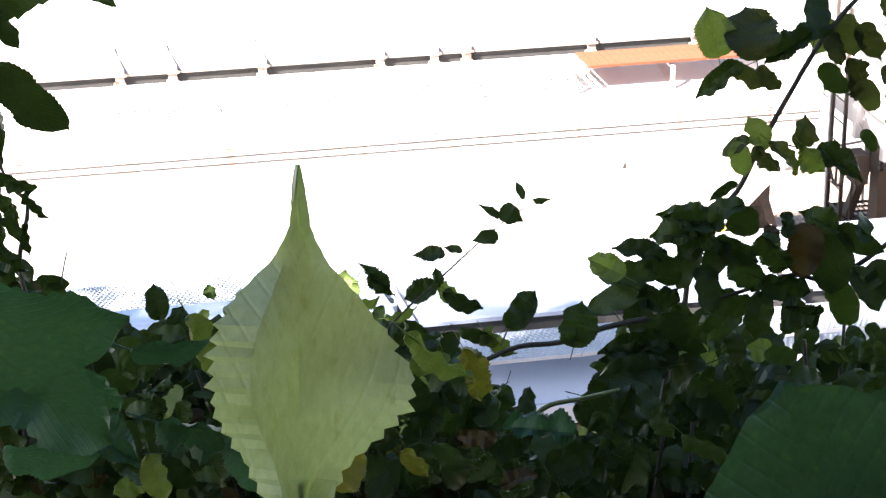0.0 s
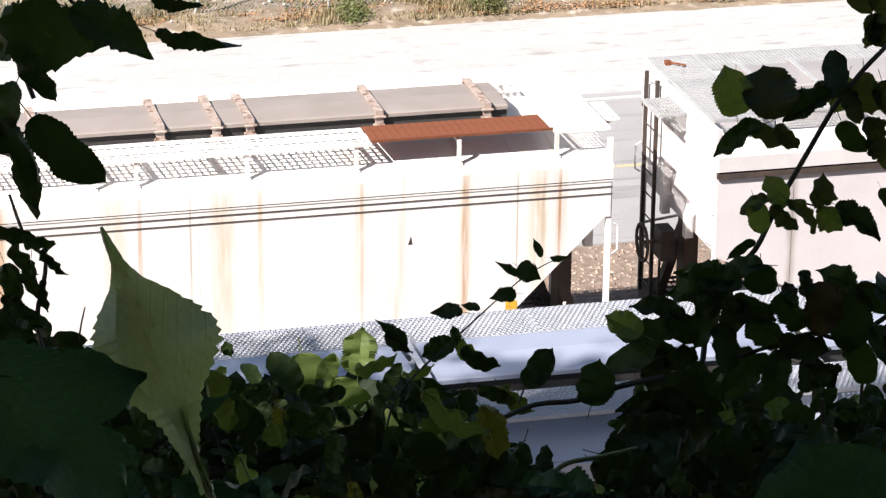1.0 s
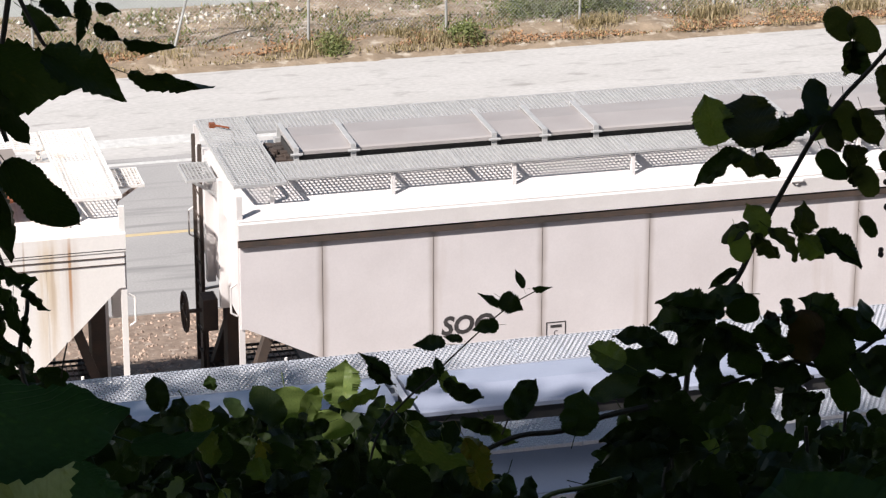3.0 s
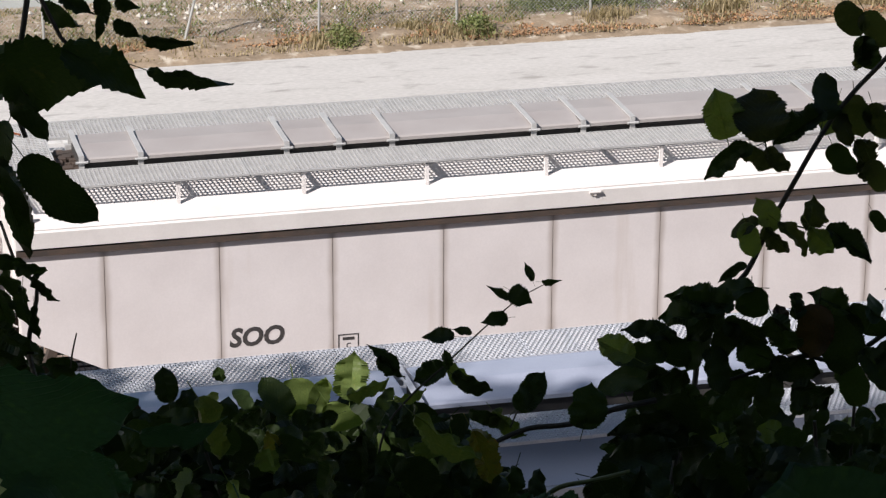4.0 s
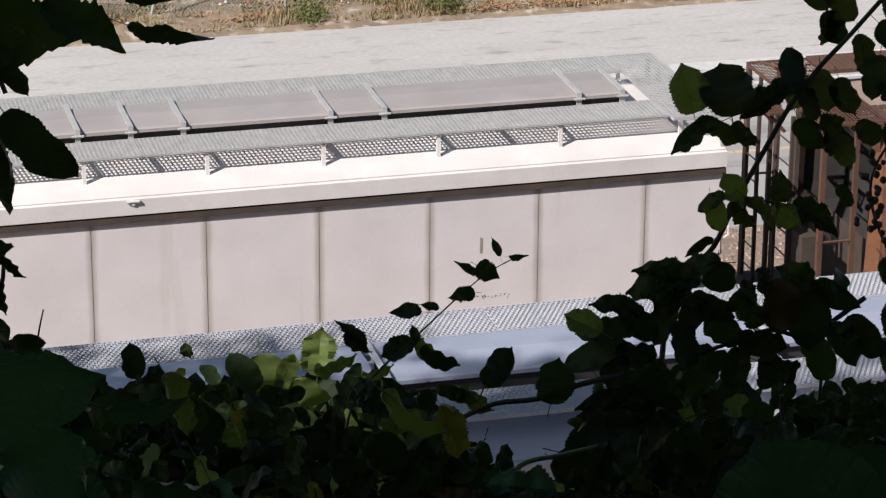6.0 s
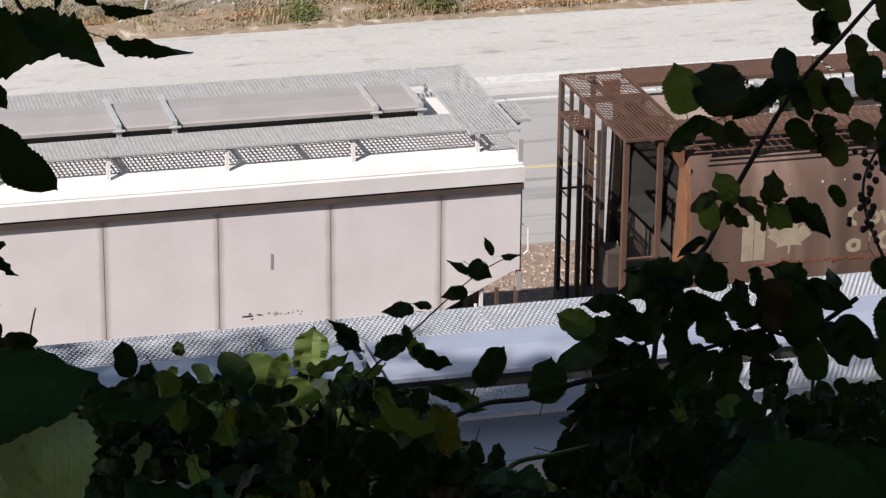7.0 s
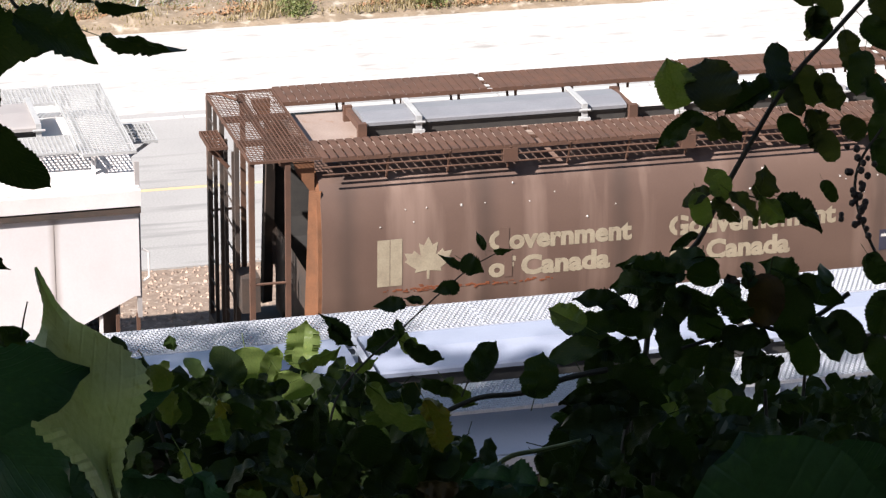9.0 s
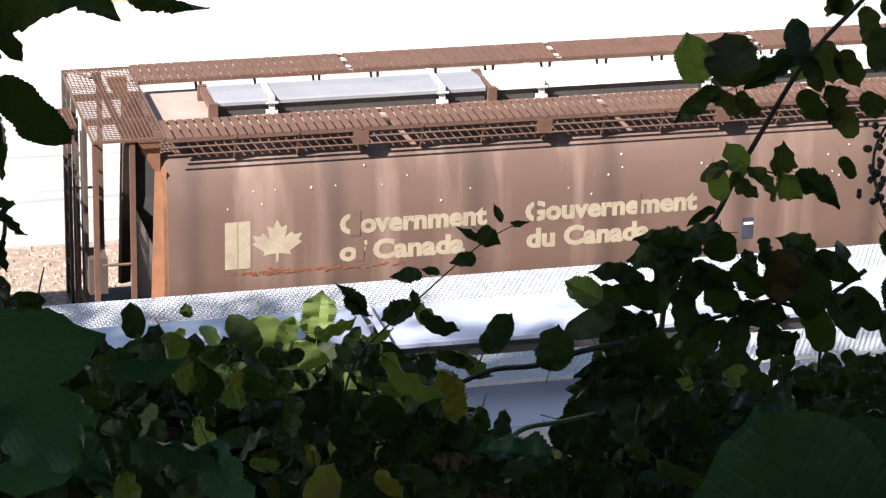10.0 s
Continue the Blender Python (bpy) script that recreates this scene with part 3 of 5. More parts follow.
car_white = flat_end_car("rust-streaked white covered hopper car with taupe hatch covers", -15.26, 0.51, WHITE_RUSTY, WHITE_RUSTY, STRAP_PAINT, WHITE_RUSTY, TRACK_Y, HATCH, RIBS_A,
                         [(-15.0 + 0.6, -8.2), (-8.16, -0.66)], [-0.96, -2.45, -4.2, -4.65, -5.4, -7.0, -8.2, -8.9, -10.5, -12.2, -13.0], [-14.5, -12.8, -11.2, -9.6, -8.0, -6.4, -5.85, -4.4, -2.95, -1.56, -0.22], 1.0, "moving train", cut_top=3.4, rusted_walk=(-2.74, -0.28), lines=True)
car_near = flat_end_car("grey covered hopper car with sky tint in its colour, standing with bright mesh walkways", 0.2, 16.6, ROOF_SKY_TINT, ROOF_SKY_TINT, GALV_BLUE, GALV_BLUE, NEAR_Y, HATCH_SKY_TINT, [2 + 1.5 * k for k in range(10)],
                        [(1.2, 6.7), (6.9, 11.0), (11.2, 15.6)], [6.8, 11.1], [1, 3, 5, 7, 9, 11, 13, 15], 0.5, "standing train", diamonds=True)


def lettering(name, text, height, width, mat, parent, x, y, z, shear=0.0, bold=0.012, label=""):
    """Words as a thin raised mesh on a wall that faces -y; x is the left edge, z the foot of the letters."""
    cu = bpy.data.curves.new(name, "FONT")
    cu.body, cu.size, cu.shear, cu.offset, cu.extrude = text, 1.0, shear, bold, 0.0015
    cu.resolution_u = 3
    tmp = new("letter_source", cu)
    me = bpy.data.meshes.new_from_object(tmp.evaluated_get(bpy.context.evaluated_depsgraph_get()))
    bpy.data.objects.remove(tmp)
    co = np.empty(len(me.vertices) * 3)
    me.vertices.foreach_get("co", co)
    co = co.reshape(-1, 3)
    lo, hi = co.min(0), co.max(0)
    cap = 0.73
    out = np.stack([(co[:, 0] - lo[0]) / (hi[0] - lo[0]) * width, -(co[:, 2] - lo[2]), co[:, 1] / cap * height], 1)
    me.vertices.foreach_set("co", out.ravel())
    me.materials.clear()
    me.materials.append(mat)
    me.update()
    ob = part(name, me, mat, parent, label)
    ob.location = (x, y, z)
    return ob


def marks_on_soo(c):
    sx = lambda X: X - c.location.x
    yf = -1.6402
    lettering("lettering", "SOO", 0.26, 0.74, BLACK_PAINT, c, sx(4.70), yf, 2.33, 0.18, 0.035, "worn black SOO letters")
    g = Geo()
    x, z = sx(6.30), 2.25
    for a, b, e, f in ((-0.14, 0.14, 0.105, 0.12), (-0.14, 0.14, -0.12, -0.105), (-0.14, -0.125, -0.105, 0.105), (0.125, 0.14, -0.105, 0.105)):
        g.box(x + a, x + b, yf - 0.004, yf, z + e, z + f)
    frame_mark = part("stencil_box", g, BLACK_PAINT, c)
    lettering("lettering", "C", 0.075, 0.06, BLACK_PAINT, frame_mark, x - 0.03, yf, z - 0.08)
    part("stencil_bar", Geo().box(x - 0.08, x + 0.08, yf - 0.004, yf, z + 0.035, z + 0.075), BLACK_PAINT, frame_mark)
    part("scuff", Geo().prism([(sx(14.30), 2.96), (sx(14.34), 2.96), (sx(14.345), 3.17), (sx(14.305), 3.19)], yf - 0.003, yf, "y"), HATCH, c)
    rnd = random.Random(8)
    g = Geo()
    for k in range(26):
        x, z = sx(13.9) + rnd.uniform(0, 0.9), 2.33 + rnd.gauss(0, 0.02)
        w = rnd.uniform(0.01, 0.07) if x < sx(14.25) else rnd.uniform(0.008, 0.02)
        g.box(x, x + w, yf - 0.003, yf, z, z + rnd.uniform(0.006, 0.025))
    part("scrape", g, BLACK_PAINT, c, "small black scrapes in the paint")
    part("knob", Geo().tube((sx(9.57), -1.735, 4.12), (sx(9.73), -1.735, 4.12), 0.022, 8).box(sx(9.63), sx(9.67), -1.74, -1.70, 4.07, 4.14), PALE_ROOF, c)


def marks_on_white(c):
    sx = lambda X: X - c.location.x
    yf = -1.6402
    part("reflector", Geo().box(sx(-0.95), sx(-0.79), yf - 0.004, yf, 2.13, 2.30), YELLOW, c, "yellow reflector patch")
    part("scuff", Geo().prism([(sx(-2.30), 3.22), (sx(-2.24), 3.22), (sx(-2.26), 3.34)], yf - 0.003, yf, "y"), DARK, c)


TAN_ROOF = material("tan_roof_paint", (0.40, 0.31, 0.26), (0.30, 0.22, 0.18), 0.6, scale=2, fine=40, bump=0.05, third=(0.25, 0.12, 0.06), third_scale=4)
ORANGE_RUST = material("fresh_orange_rust", (0.24, 0.10, 0.045), (0.13, 0.06, 0.03), 0.8, scale=5, fine=50, bump=0.2)
SPOT = material("white_specks", (0.75, 0.72, 0.68), None, 0.7, bump=0)
PALE_GREY_COVER = material("grey_steel_cover", (0.27, 0.27, 0.285), (0.22, 0.22, 0.235), 0.4, scale=2, bump=0.05)
marks_on_soo(car_soo)
marks_on_white(car_white)


def maple_leaf(s):
    """Outline of an eleven-pointed maple leaf, s high."""
    half = [(0, 1.0), (0.10, 0.80), (0.22, 0.86), (0.17, 0.56), (0.33, 0.70), (0.37, 0.62), (0.55, 0.65), (0.48, 0.50), (0.55, 0.45), (0.28, 0.25), (0.31, 0.17), (0.03, 0.21), (0.03, 0.0)]
    pts = half + [(-x, z) for x, z in half[:0:-1]]
    return [(x * s, z * s) for x, z in pts]


def round_car(X0, X1, y):
    """A covered hopper with curved sides, open end cages, roof walkways and trough hatches."""
    xc, hl = (X0 + X1) / 2, (X1 - X0) / 2
    c = thing("hopper_car", "rusty brown round-sided covered hopper car with cream lettering", "hopper car", "moving train", (xc, y, 0))
    sx = lambda X: X - xc
    right = [(0.70, 4.14), (1.05, 4.12), (1.25, 4.06), (1.40, 3.95), (1.51, 3.75), (1.585, 3.45), (1.62, 3.15), (1.62, 2.40), (1.58, 2.1), (1.48, 1.8), (1.3, 1.45), (1.05, 1.2), (0.6, 1.1)]
    prof = right + [(-a, b) for a, b in right[::-1]]
    n = len(prof)
    body = Geo()
    xs = [-hl + 0.95, -hl + 0.98] + [-hl + 0.98 + (2 * hl - 1.96) * k / 8 for k in range(1, 8)] + [hl - 0.98, hl - 0.95]
    for x in xs:
        body.v += [(x, a, b) for a, b in prof]
    for k in range(len(xs) - 1):
        body.f += [(k * n + i, k * n + (i + 1) % n, (k + 1) * n + (i + 1) % n, (k + 1) * n + i) for i in range(n)]
    # recessed ends: an inner lip, an inner wall and a bulkhead
    for d, o in ((-1, 0), (1, (len(xs) - 1) * n)):
        xe = d * (hl - 0.95)
        lip = [(xe, y * 0.95, 2.6 + (z - 2.6) * 0.95) for y, z in prof]
        rim, recess = Geo(), Geo()
        rim.add([(xe, y, z) for y, z in prof] + lip, [(i, (i + 1) % n, n + (i + 1) % n, n + i) for i in range(n)])
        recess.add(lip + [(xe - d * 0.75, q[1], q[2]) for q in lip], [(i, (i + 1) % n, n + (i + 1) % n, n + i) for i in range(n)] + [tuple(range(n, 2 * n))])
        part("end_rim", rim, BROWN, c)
        # Near-black surface here holds the deep shade under the end platform.
        part("end_recess", recess, RUBBER_AND_SHADE, c, "end recess behind the cage, its deep shade put into a black colour")
    part("body", body, BROWN, c, "weathered brown curved side sheets", smooth=True)
    # end flanges, braces and cages
    for d in (-1, 1):
        xe, xb = d * hl, d * (hl - 0.95)
        fl = [(a * 1.0, b) for a, b in right[2:10]]
        for s in (-1, 1):
            pr = [(s * a * 0.985, b) for a, b in fl] + [(s * (a - 0.2), b) for a, b in fl[::-1]]
            part("end_flange", Geo().prism(pr, *sorted((xb, xb + d * 0.05))), ORANGE_RUST if s < 0 else DARK, c)
            part("end_brace", Geo().bar((xb + d * 0.05, s * 1.44, 3.85), (xb + d * 0.14, s * 1.40, 1.2), 0.08, 0.16), ORANGE_RUST if s < 0 else DARK, c)
            part("gusset", Geo().prism([(xb + d * 0.06, 3.75), (xb + d * 0.06, 4.25), (xb + d * 0.34, 4.25), (xb + d * 0.30, 4.12)], *sorted((s * 1.38, s * 1.42)), "y"), ORANGE_RUST, c)
            part("corner_post", Geo().box(*sorted((xe, xe - d * 0.07)), *sorted((s * 1.44, s * 1.52)), 1.05, 4.30), RUST_DARK, c)
            part("side_post", Geo().box(*sorted((xe - d * 0.48, xe - d * 0.55)), *sorted((s * 1.46, s * 1.52)), 1.05, 4.30), RUST_DARK, c)
            part("rail", Geo().tube((xe, s * 1.5, 2.62), (xe - d * 0.55, s * 1.5, 2.62), 0.02, 6), RUST_DARK, c)
            part("mid_post", Geo().box(*sorted((xe, xe - d * 0.06)), *sorted((s * 0.48, s * 0.55)), 1.05, 4.30), DARK, c)
        ladder(c, xe - d * 0.02, 0.95, 1.40, 1.1, 4.3, DARK)
        ladder(c, xe - d * 0.02, -0.35, 0.20, 1.1, 4.1, DARK)
        x0, x1 = sorted((xe, xe - d * 0.95))
        plat = tagged(part("end_platform", grating(x0, x1, -1.55, 1.52, 4.35, pitch=0.055, bars=42, w=0.014, depth=0.009), RUST_DARK, c, "rusty open steel end platform"), kind="stuff")
        for yb in (-0.55, 0.5):
            part("cross_bar", Geo().box(x0 + 0.02, x1 - 0.02, yb - 0.06, yb + 0.06, 4.24, 4.298), RUST_DARK, plat)
        part("cross_bar", Geo().box(x0 + 0.42, x0 + 0.50, -1.5, 1.5, 4.24, 4.297), RUST_DARK, plat)
        tagged(part("crossover_step", grating(*sorted((xe + d * 0.02, xe + d * 0.28)), -0.2, 0.55, 4.12, pitch=0.05, bars=6), RUST_DARK, c), kind="stuff")
        for yb in (-0.1, 0.45):
            part("step_bracket", Geo().bar((xe, yb, 3.8), (xe + d * 0.26, yb, 4.08), 0.04, 0.05), RUST_DARK, c)
        part("handle", Geo().tube((x0 + 0.12, 1.35, 4.40), (x0 + 0.34, 0.95, 4.40), 0.02, 6), RUST_DARK, plat)
        part("end_deck", Geo().box(*sorted((xe, xe - d * 1.6)), -1.5, 1.5, 1.0, 1.08), DARK, c)
        part("end_sill", Geo().box(*sorted((xe, xe - d * 0.25)), -1.55, 1.55, 0.8, 1.0), DARK, c)
        part("brake_box", Geo().box(*sorted((xe, xe - d * 0.25)), -0.95, -0.5, 2.0, 2.5), DARK, c)
        part("slope_sheet", Geo().prism([(xb, 2.4), (xb - d * 0.02, 1.1), (xb + d * 0.0, 1.1)], -1.4, 1.4, "y"), DARK, c)
        coupler(c, xe, d)
        truck(c, d * (hl - 1.6))
    # roof strip, hatches
    part("roof_strip", Geo().box(-hl + 0.96, hl - 0.96, -0.72, 0.72, 4.10, 4.20), TAN_ROOF, c)
    spans = [(sx(21.0), sx(24.72)), (sx(24.86), sx(28.6)), (sx(28.74), sx(32.4)), (sx(32.54), sx(34.6))]
    hatch_run(c, spans, -0.46, 0.26, 4.41, WHITE_COVER, [sx(q) for q in (21.75, 24.1, 25.5, 27.9, 29.5, 31.8, 33.4)], GALV, [PALE_GREY_COVER, WHITE_COVER, WHITE_COVER, PALE_GREY_COVER], half=0.04)
    for X in (20.95, 24.79, 28.67, 32.47):
        part("hatch_stop", Geo().box(sx(X) - 0.035, sx(X) + 0.035, -0.54, 0.34, 4.30, 4.40).box(sx(X) - 0.06, sx(X) + 0.06, -0.56, -0.48, 4.2, 4.43).box(sx(X) - 0.06, sx(X) + 0.06, 0.28, 0.36, 4.2, 4.42), RUST_DARK, c)
    # walkways with slats
    for s in (-1, 1):
        y0, y1 = sorted((s * 0.86, s * 1.60))
        a, b = -hl + 0.96, hl - 0.96
        for k in range(5):
            u, v = a + (b - a) * k / 5, a + (b - a) * (k + 1) / 5
            g = Geo()
            for yy in (y0, (y0 + y1) / 2, y1 - 0.025):
                g.box(u, v - 0.01, yy, yy + 0.025, 4.29, 4.335)
            x = u
            while x < v - 0.10:
                g.box(x, x + (0.090 if s < 0 else 0.104), y0, y1, 4.336, 4.352)
                x += 0.118
            tagged(part("walkway", g, RUST_DARK, c), kind="stuff")
        yo = s * 1.60
        part("hand_rail", Geo().tube((a, yo, 4.22), (b, yo, 4.22), 0.014, 6).tube((a, yo + s * 0.01, 4.12), (b, yo + s * 0.01, 4.12), 0.012, 6), RUST_DARK, c)
        k = 0
        X = 21.05
        while X < X1 - 1.2:
            x = sx(X)
            g = Geo().tube((x, yo, 4.33), (x + 0.02, s * 1.42, 3.97), 0.018, 6)
            part("bracket_foot", Geo().tube((x, s * 1.0, 4.30), (x, s * 1.0, 4.10), 0.02, 6), RUST_DARK, c)
            if k % 3 == 2:
                g.box(x - 0.10, x + 0.10, *sorted((s * 1.5, s * 1.62)), 4.12, 4.30)
            part("bracket", g, RUST_DARK, c)
            X += 0.835
            k += 1
    # lettering on the near side
    yf = -1.6205
    emblem = part("flag_emblem", Geo().box(sx(20.90), sx(21.068), yf - 0.004, yf, 2.485, 3.145).box(sx(21.078), sx(21.24), yf - 0.004, yf, 2.485, 3.145), CREAM, c, "faded cream bars")
    leaf = part("leaf_emblem", Geo().prism([(a + sx(21.60), b + 2.545) for a, b in maple_leaf(0.60)], yf - 0.004, yf, "y"), CREAM, c, "faded cream maple leaf")
    for text, X, w, z in (("Government", 22.44, 2.02, 2.885), ("of Canada", 22.44, 1.72, 2.50), ("Gouvernement", 24.99, 2.44, 2.885), ("du Canada", 25.02, 1.75, 2.50)):
        lettering("lettering", text, 0.27, w, CREAM, c, sx(X), yf, z, 0.0, 0.045, "faded cream letters")
    for a, b, z0, z1 in ((22.58, 22.72, 2.84, 3.19), (22.66, 22.77, 2.48, 2.80), (25.11, 25.15, 2.86, 3.18), (26.57, 26.62, 2.84, 3.16)):
        part("worn_patch", Geo().box(sx(a), sx(b), yf - 0.0065, yf - 0.0035, z0, z1), BROWN, c)
    rnd = random.Random(5)
    g = Geo()
    for _ in range(26):
        x, z, r = sx(rnd.uniform(20.3, 30)), rnd.uniform(3.2, 3.55) + rnd.choice((0, 0, 0.25)), rnd.uniform(0.004, 0.011)
        yy = -1.625 + (z - 3.15) * 0.12 if z < 3.45 else -1.59 + (z - 3.45) * 0.24
        g.box(x - r, x + r, yy - 0.008, yy + 0.02, z - r, z + r * 1.4)
    part("paint_specks", g, SPOT, c)
    g = Geo()
    for _ in range(110):
        x = sx(rnd.triangular(20.9, 23.5, 21.6))
        z = 2.40 + rnd.gauss(0, 0.018)
        g.box(x, x + rnd.uniform(0.01, 0.07), yf - 0.0025 - 0.004 * rnd.random(), yf + 0.012, z, z + rnd.uniform(0.006, 0.022))
    tagged(part("rust_scrape", g, RUST, c, "orange rust scrape under the emblem"), kind="stuff")
    part("plate", Geo().box(sx(28.1), sx(28.26), yf - 0.006, yf, 2.40, 2.70), BLUE, c, "small dark blue plate")
    part("plate_bar", Geo().box(sx(28.12), sx(28.26), yf - 0.009, yf - 0.0065, 2.60, 2.64), SPOT, c)
    part("hopper_bottom", Geo().box(-hl + 2, hl - 2, -1.1, 1.1, 0.6, 1.15), BROWN, c)
    part("centre_sill", Geo().box(-hl, hl, -0.25, 0.25, 0.8, 1.1), DARK, c)
    return c


car_brown = round_car(19.2, 36.2, TRACK_Y)


# ---- verge, fence, far lot ----
def height_noise(x, y, s):
    return noise.noise(Vector((x * s, y * s, 3.1)))


g = Geo()
NX, NY = 150, 22
for j in range(NY + 1):
    for i in range(NX + 1):
        x, y = -10 + 60 * i / NX, 56.2 + 5.6 * j / NY
        edge = min(1, j / 4, (NY - j) / 3)
        y += 0.35 * height_noise(x, 7, 0.35) + 0.1 * height_noise(x, 1, 2.0) if j < 3 else 0
        g.v.append((x, y, -0.04 + edge * (0.12 + 0.14 * height_noise(x, y, 0.9) + 0.06 * height_noise(x, y, 3.0))))
for j in range(NY):
    for i in range(NX):
        a = j * (NX + 1) + i
        g.f.append((a, a + 1, a + NX + 2, a + NX + 1))
solid("verge", g, VERGE, "dry brown weedy verge along the road", "verge", kind="structure", smooth=True)
solid("far_lot", Geo().box(-300, 400, 61.5, 400, -0.3, -0.01), LOT, "pale grey open lot behind the fence", "lot", kind="structure")


def blades(name, mat, n, place, tall, label, seed, wide=0.012, lean=0.5):
    """Many thin bent blades or leaves, joined."""
    rnd = random.Random(seed)
    q = Geo()
    for _ in range(n):
        x, y, z, k = place(rnd)
        h, a, w = tall * k * rnd.uniform(0.5, 1.2), rnd.uniform(0, math.tau), wide * rnd.uniform(0.6, 1.5)
        dx, dy = math.cos(a), math.sin(a)
        l = lean * h * rnd.uniform(0.2, 1.2)
        q.add([(x - dy * w, y + dx * w, z), (x + dy * w, y - dx * w, z), (x + dx * l * 0.4 + dy * w * .8, y + dy * l * 0.4 - dx * w * .8, z + h * 0.6), (x + dx * l * 0.4 - dy * w * .8, y + dy * l * 0.4 + dx * w * .8, z + h * 0.6), (x + dx * l, y + dy * l, z + h)],
              [(0, 1, 2, 3), (3, 2, 4)])
    return solid(name, q, mat, label, "plants", kind="stuff")


def verge_spot(rnd):
    y = 56.7 + 4.4 * rnd.random()
    x = rnd.uniform(-2, 34)
    k = 0.35 + 1.1 * max(0, height_noise(x, y, 0.8) + 0.25)
    return x, y, 0.03, k


CLUMPS = [(12.3, 57.2, 1.0), (9.2, 57.3, 0.8), (15.2, 57.2, 0.9), (18.3, 57.6, 1.1), (21.0, 57.8, 1.0), (6.0, 57.6, 0.9), (14.0, 57.9, 0.7), (24.2, 57.5, 0.9)]
GREEN = [(17.6, 58.6, 1.6), (18.3, 58.7, 1.9), (18.9, 58.5, 1.2), (16.9, 58.8, 1.0), (15.3, 57.3, 0.7), (12.4, 57.15, 0.6), (25.5, 58.6, 1.2), (4.6, 58.8, 1.2)]


def clump_spot(lst, sp):
    def f(rnd):
        x, y, k = rnd.choice(lst)
        return x + rnd.gauss(0, sp * k), y + rnd.gauss(0, sp * 0.6), 0.03, k
    return f


blades("dry_grass", DRY, 42000, verge_spot, 0.15, "thin dry straw-coloured grass on the verge", 1)
blades("dry_clump", DRY, 3500, clump_spot(CLUMPS, 0.26), 0.26, "taller dry grass clumps by the fence posts", 2)
blades("green_weeds", WEED, 9000, lambda r: (r.uniform(-2, 34), 57.6 + 3.4 * r.random() ** 0.7, 0.04, 0.4 + 0.6 * r.random()), 0.16, "low green and grey-green weeds on the verge", 9, 0.02, 1.2)
rnd = random.Random(3)
g = Geo()
for _ in range(14000):
    x, y, k = rnd.choice(GREEN)
    o = Vector((x + rnd.gauss(0, 0.26 * k), y + rnd.gauss(0, 0.22), 0.05 + abs(rnd.gauss(0, 0.22 * k))))
    a = Vector((rnd.uniform(-1, 1), rnd.uniform(-1, 1), rnd.uniform(-0.6, 1))).normalized() * rnd.uniform(0.02, 0.05)
    b = a.orthogonal().normalized() * a.length * 0.5
    g.add([o - a, o + b, o + a, o - b], [(0, 1, 2, 3)])
solid("green_shrub", g, WEED, "small leafy green shrubs along the fence", "shrub", kind="stuff")


def litter_spot(rnd):
    x = rnd.uniform(-2, 34)
    return x, 56.75 + abs(rnd.gauss(0, 0.7)) + 0.4 * (x < 15), 0.06, 0.5


blades("leaf_litter", LITTER, 15000, litter_spot, 0.07, "dry orange-brown fallen leaves along the road edge", 4, 0.022, 1.6)
rnd = random.Random(11)
g = Geo()
for _ in range(520):
    x, y = rnd.uniform(-2, 34), 57.3 + 3.6 * rnd.random() ** 0.7
    if rnd.random() < 0.3:
        x, y = rnd.gauss(10.6, 1.0), rnd.gauss(60.0, 0.35)
    r = rnd.uniform(0.015, 0.05) * rnd.choice((1, 1, 1.8))
    pts = [Vector((rnd.uniform(.6, 1) * a * r, rnd.uniform(.6, 1) * b * r, rnd.uniform(.5, 1) * cc * r)) for a, b, cc in ((1, 0, 0), (-1, 0, 0), (0, 1, 0), (0, -1, 0), (0, 0, 1), (0, 0, -1))]
    g.add([(x + p.x, y + p.y, 0.14 + p.z) for p in pts], [(0, 2, 4), (2, 1, 4), (1, 3, 4), (3, 0, 4), (2, 0, 5), (1, 2, 5), (3, 1, 5), (0, 3, 5)])
solid("rubble", g, PALE_STONE, "pale broken stones and litter on the verge", "rubble", kind="stuff")
# gravel between track and road
rnd = random.Random(12)
g = Geo()
for _ in range(5200):
    x, y = rnd.uniform(2, 22), rnd.uniform(39.2, 43.35)
    r = rnd.uniform(0.02, 0.05)
    g.add([(x - r, y, -0.03), (x, y - r, -0.03), (x + r, y, -0.03), (x, y + r * .8, -0.03), (x + rnd.uniform(-.4, .4) * r, y, -0.03 + r * rnd.uniform(0.5, 1.0))], [(0, 1, 4), (1, 2, 4), (2, 3, 4), (3, 0, 4)])
solid("gravel", g, material("gravel_stones", (0.42, 0.31, 0.24), (0.25, 0.18, 0.14), 0.9, scale=4, bump=0.3, vary=0.45, islands=True), "brown ballast gravel beside the track", "gravel", kind="stuff")

FENCE_Y = 58.3
fence = thing("chain_link_fence", "grey steel chain-link fence with round posts on the verge", "fence", at=(0, FENCE_Y, 0))
for k, x in enumerate([-2.3, 0.6, 3.5, 6.4, 9.25, 12.1, 15.07, 18.0, 21.0, 24.0, 27.0, 30.0, 33.0]):
    lean = 0.55 if k == 4 else 0.03 * ((k * 7) % 3 - 1)
    part("post", Geo().tube((x, -0.35, -0.05), (x + lean, -0.35 + (0.15 if k == 4 else 0), 1.9), 0.03, 8), FENCE_STEEL, fence)
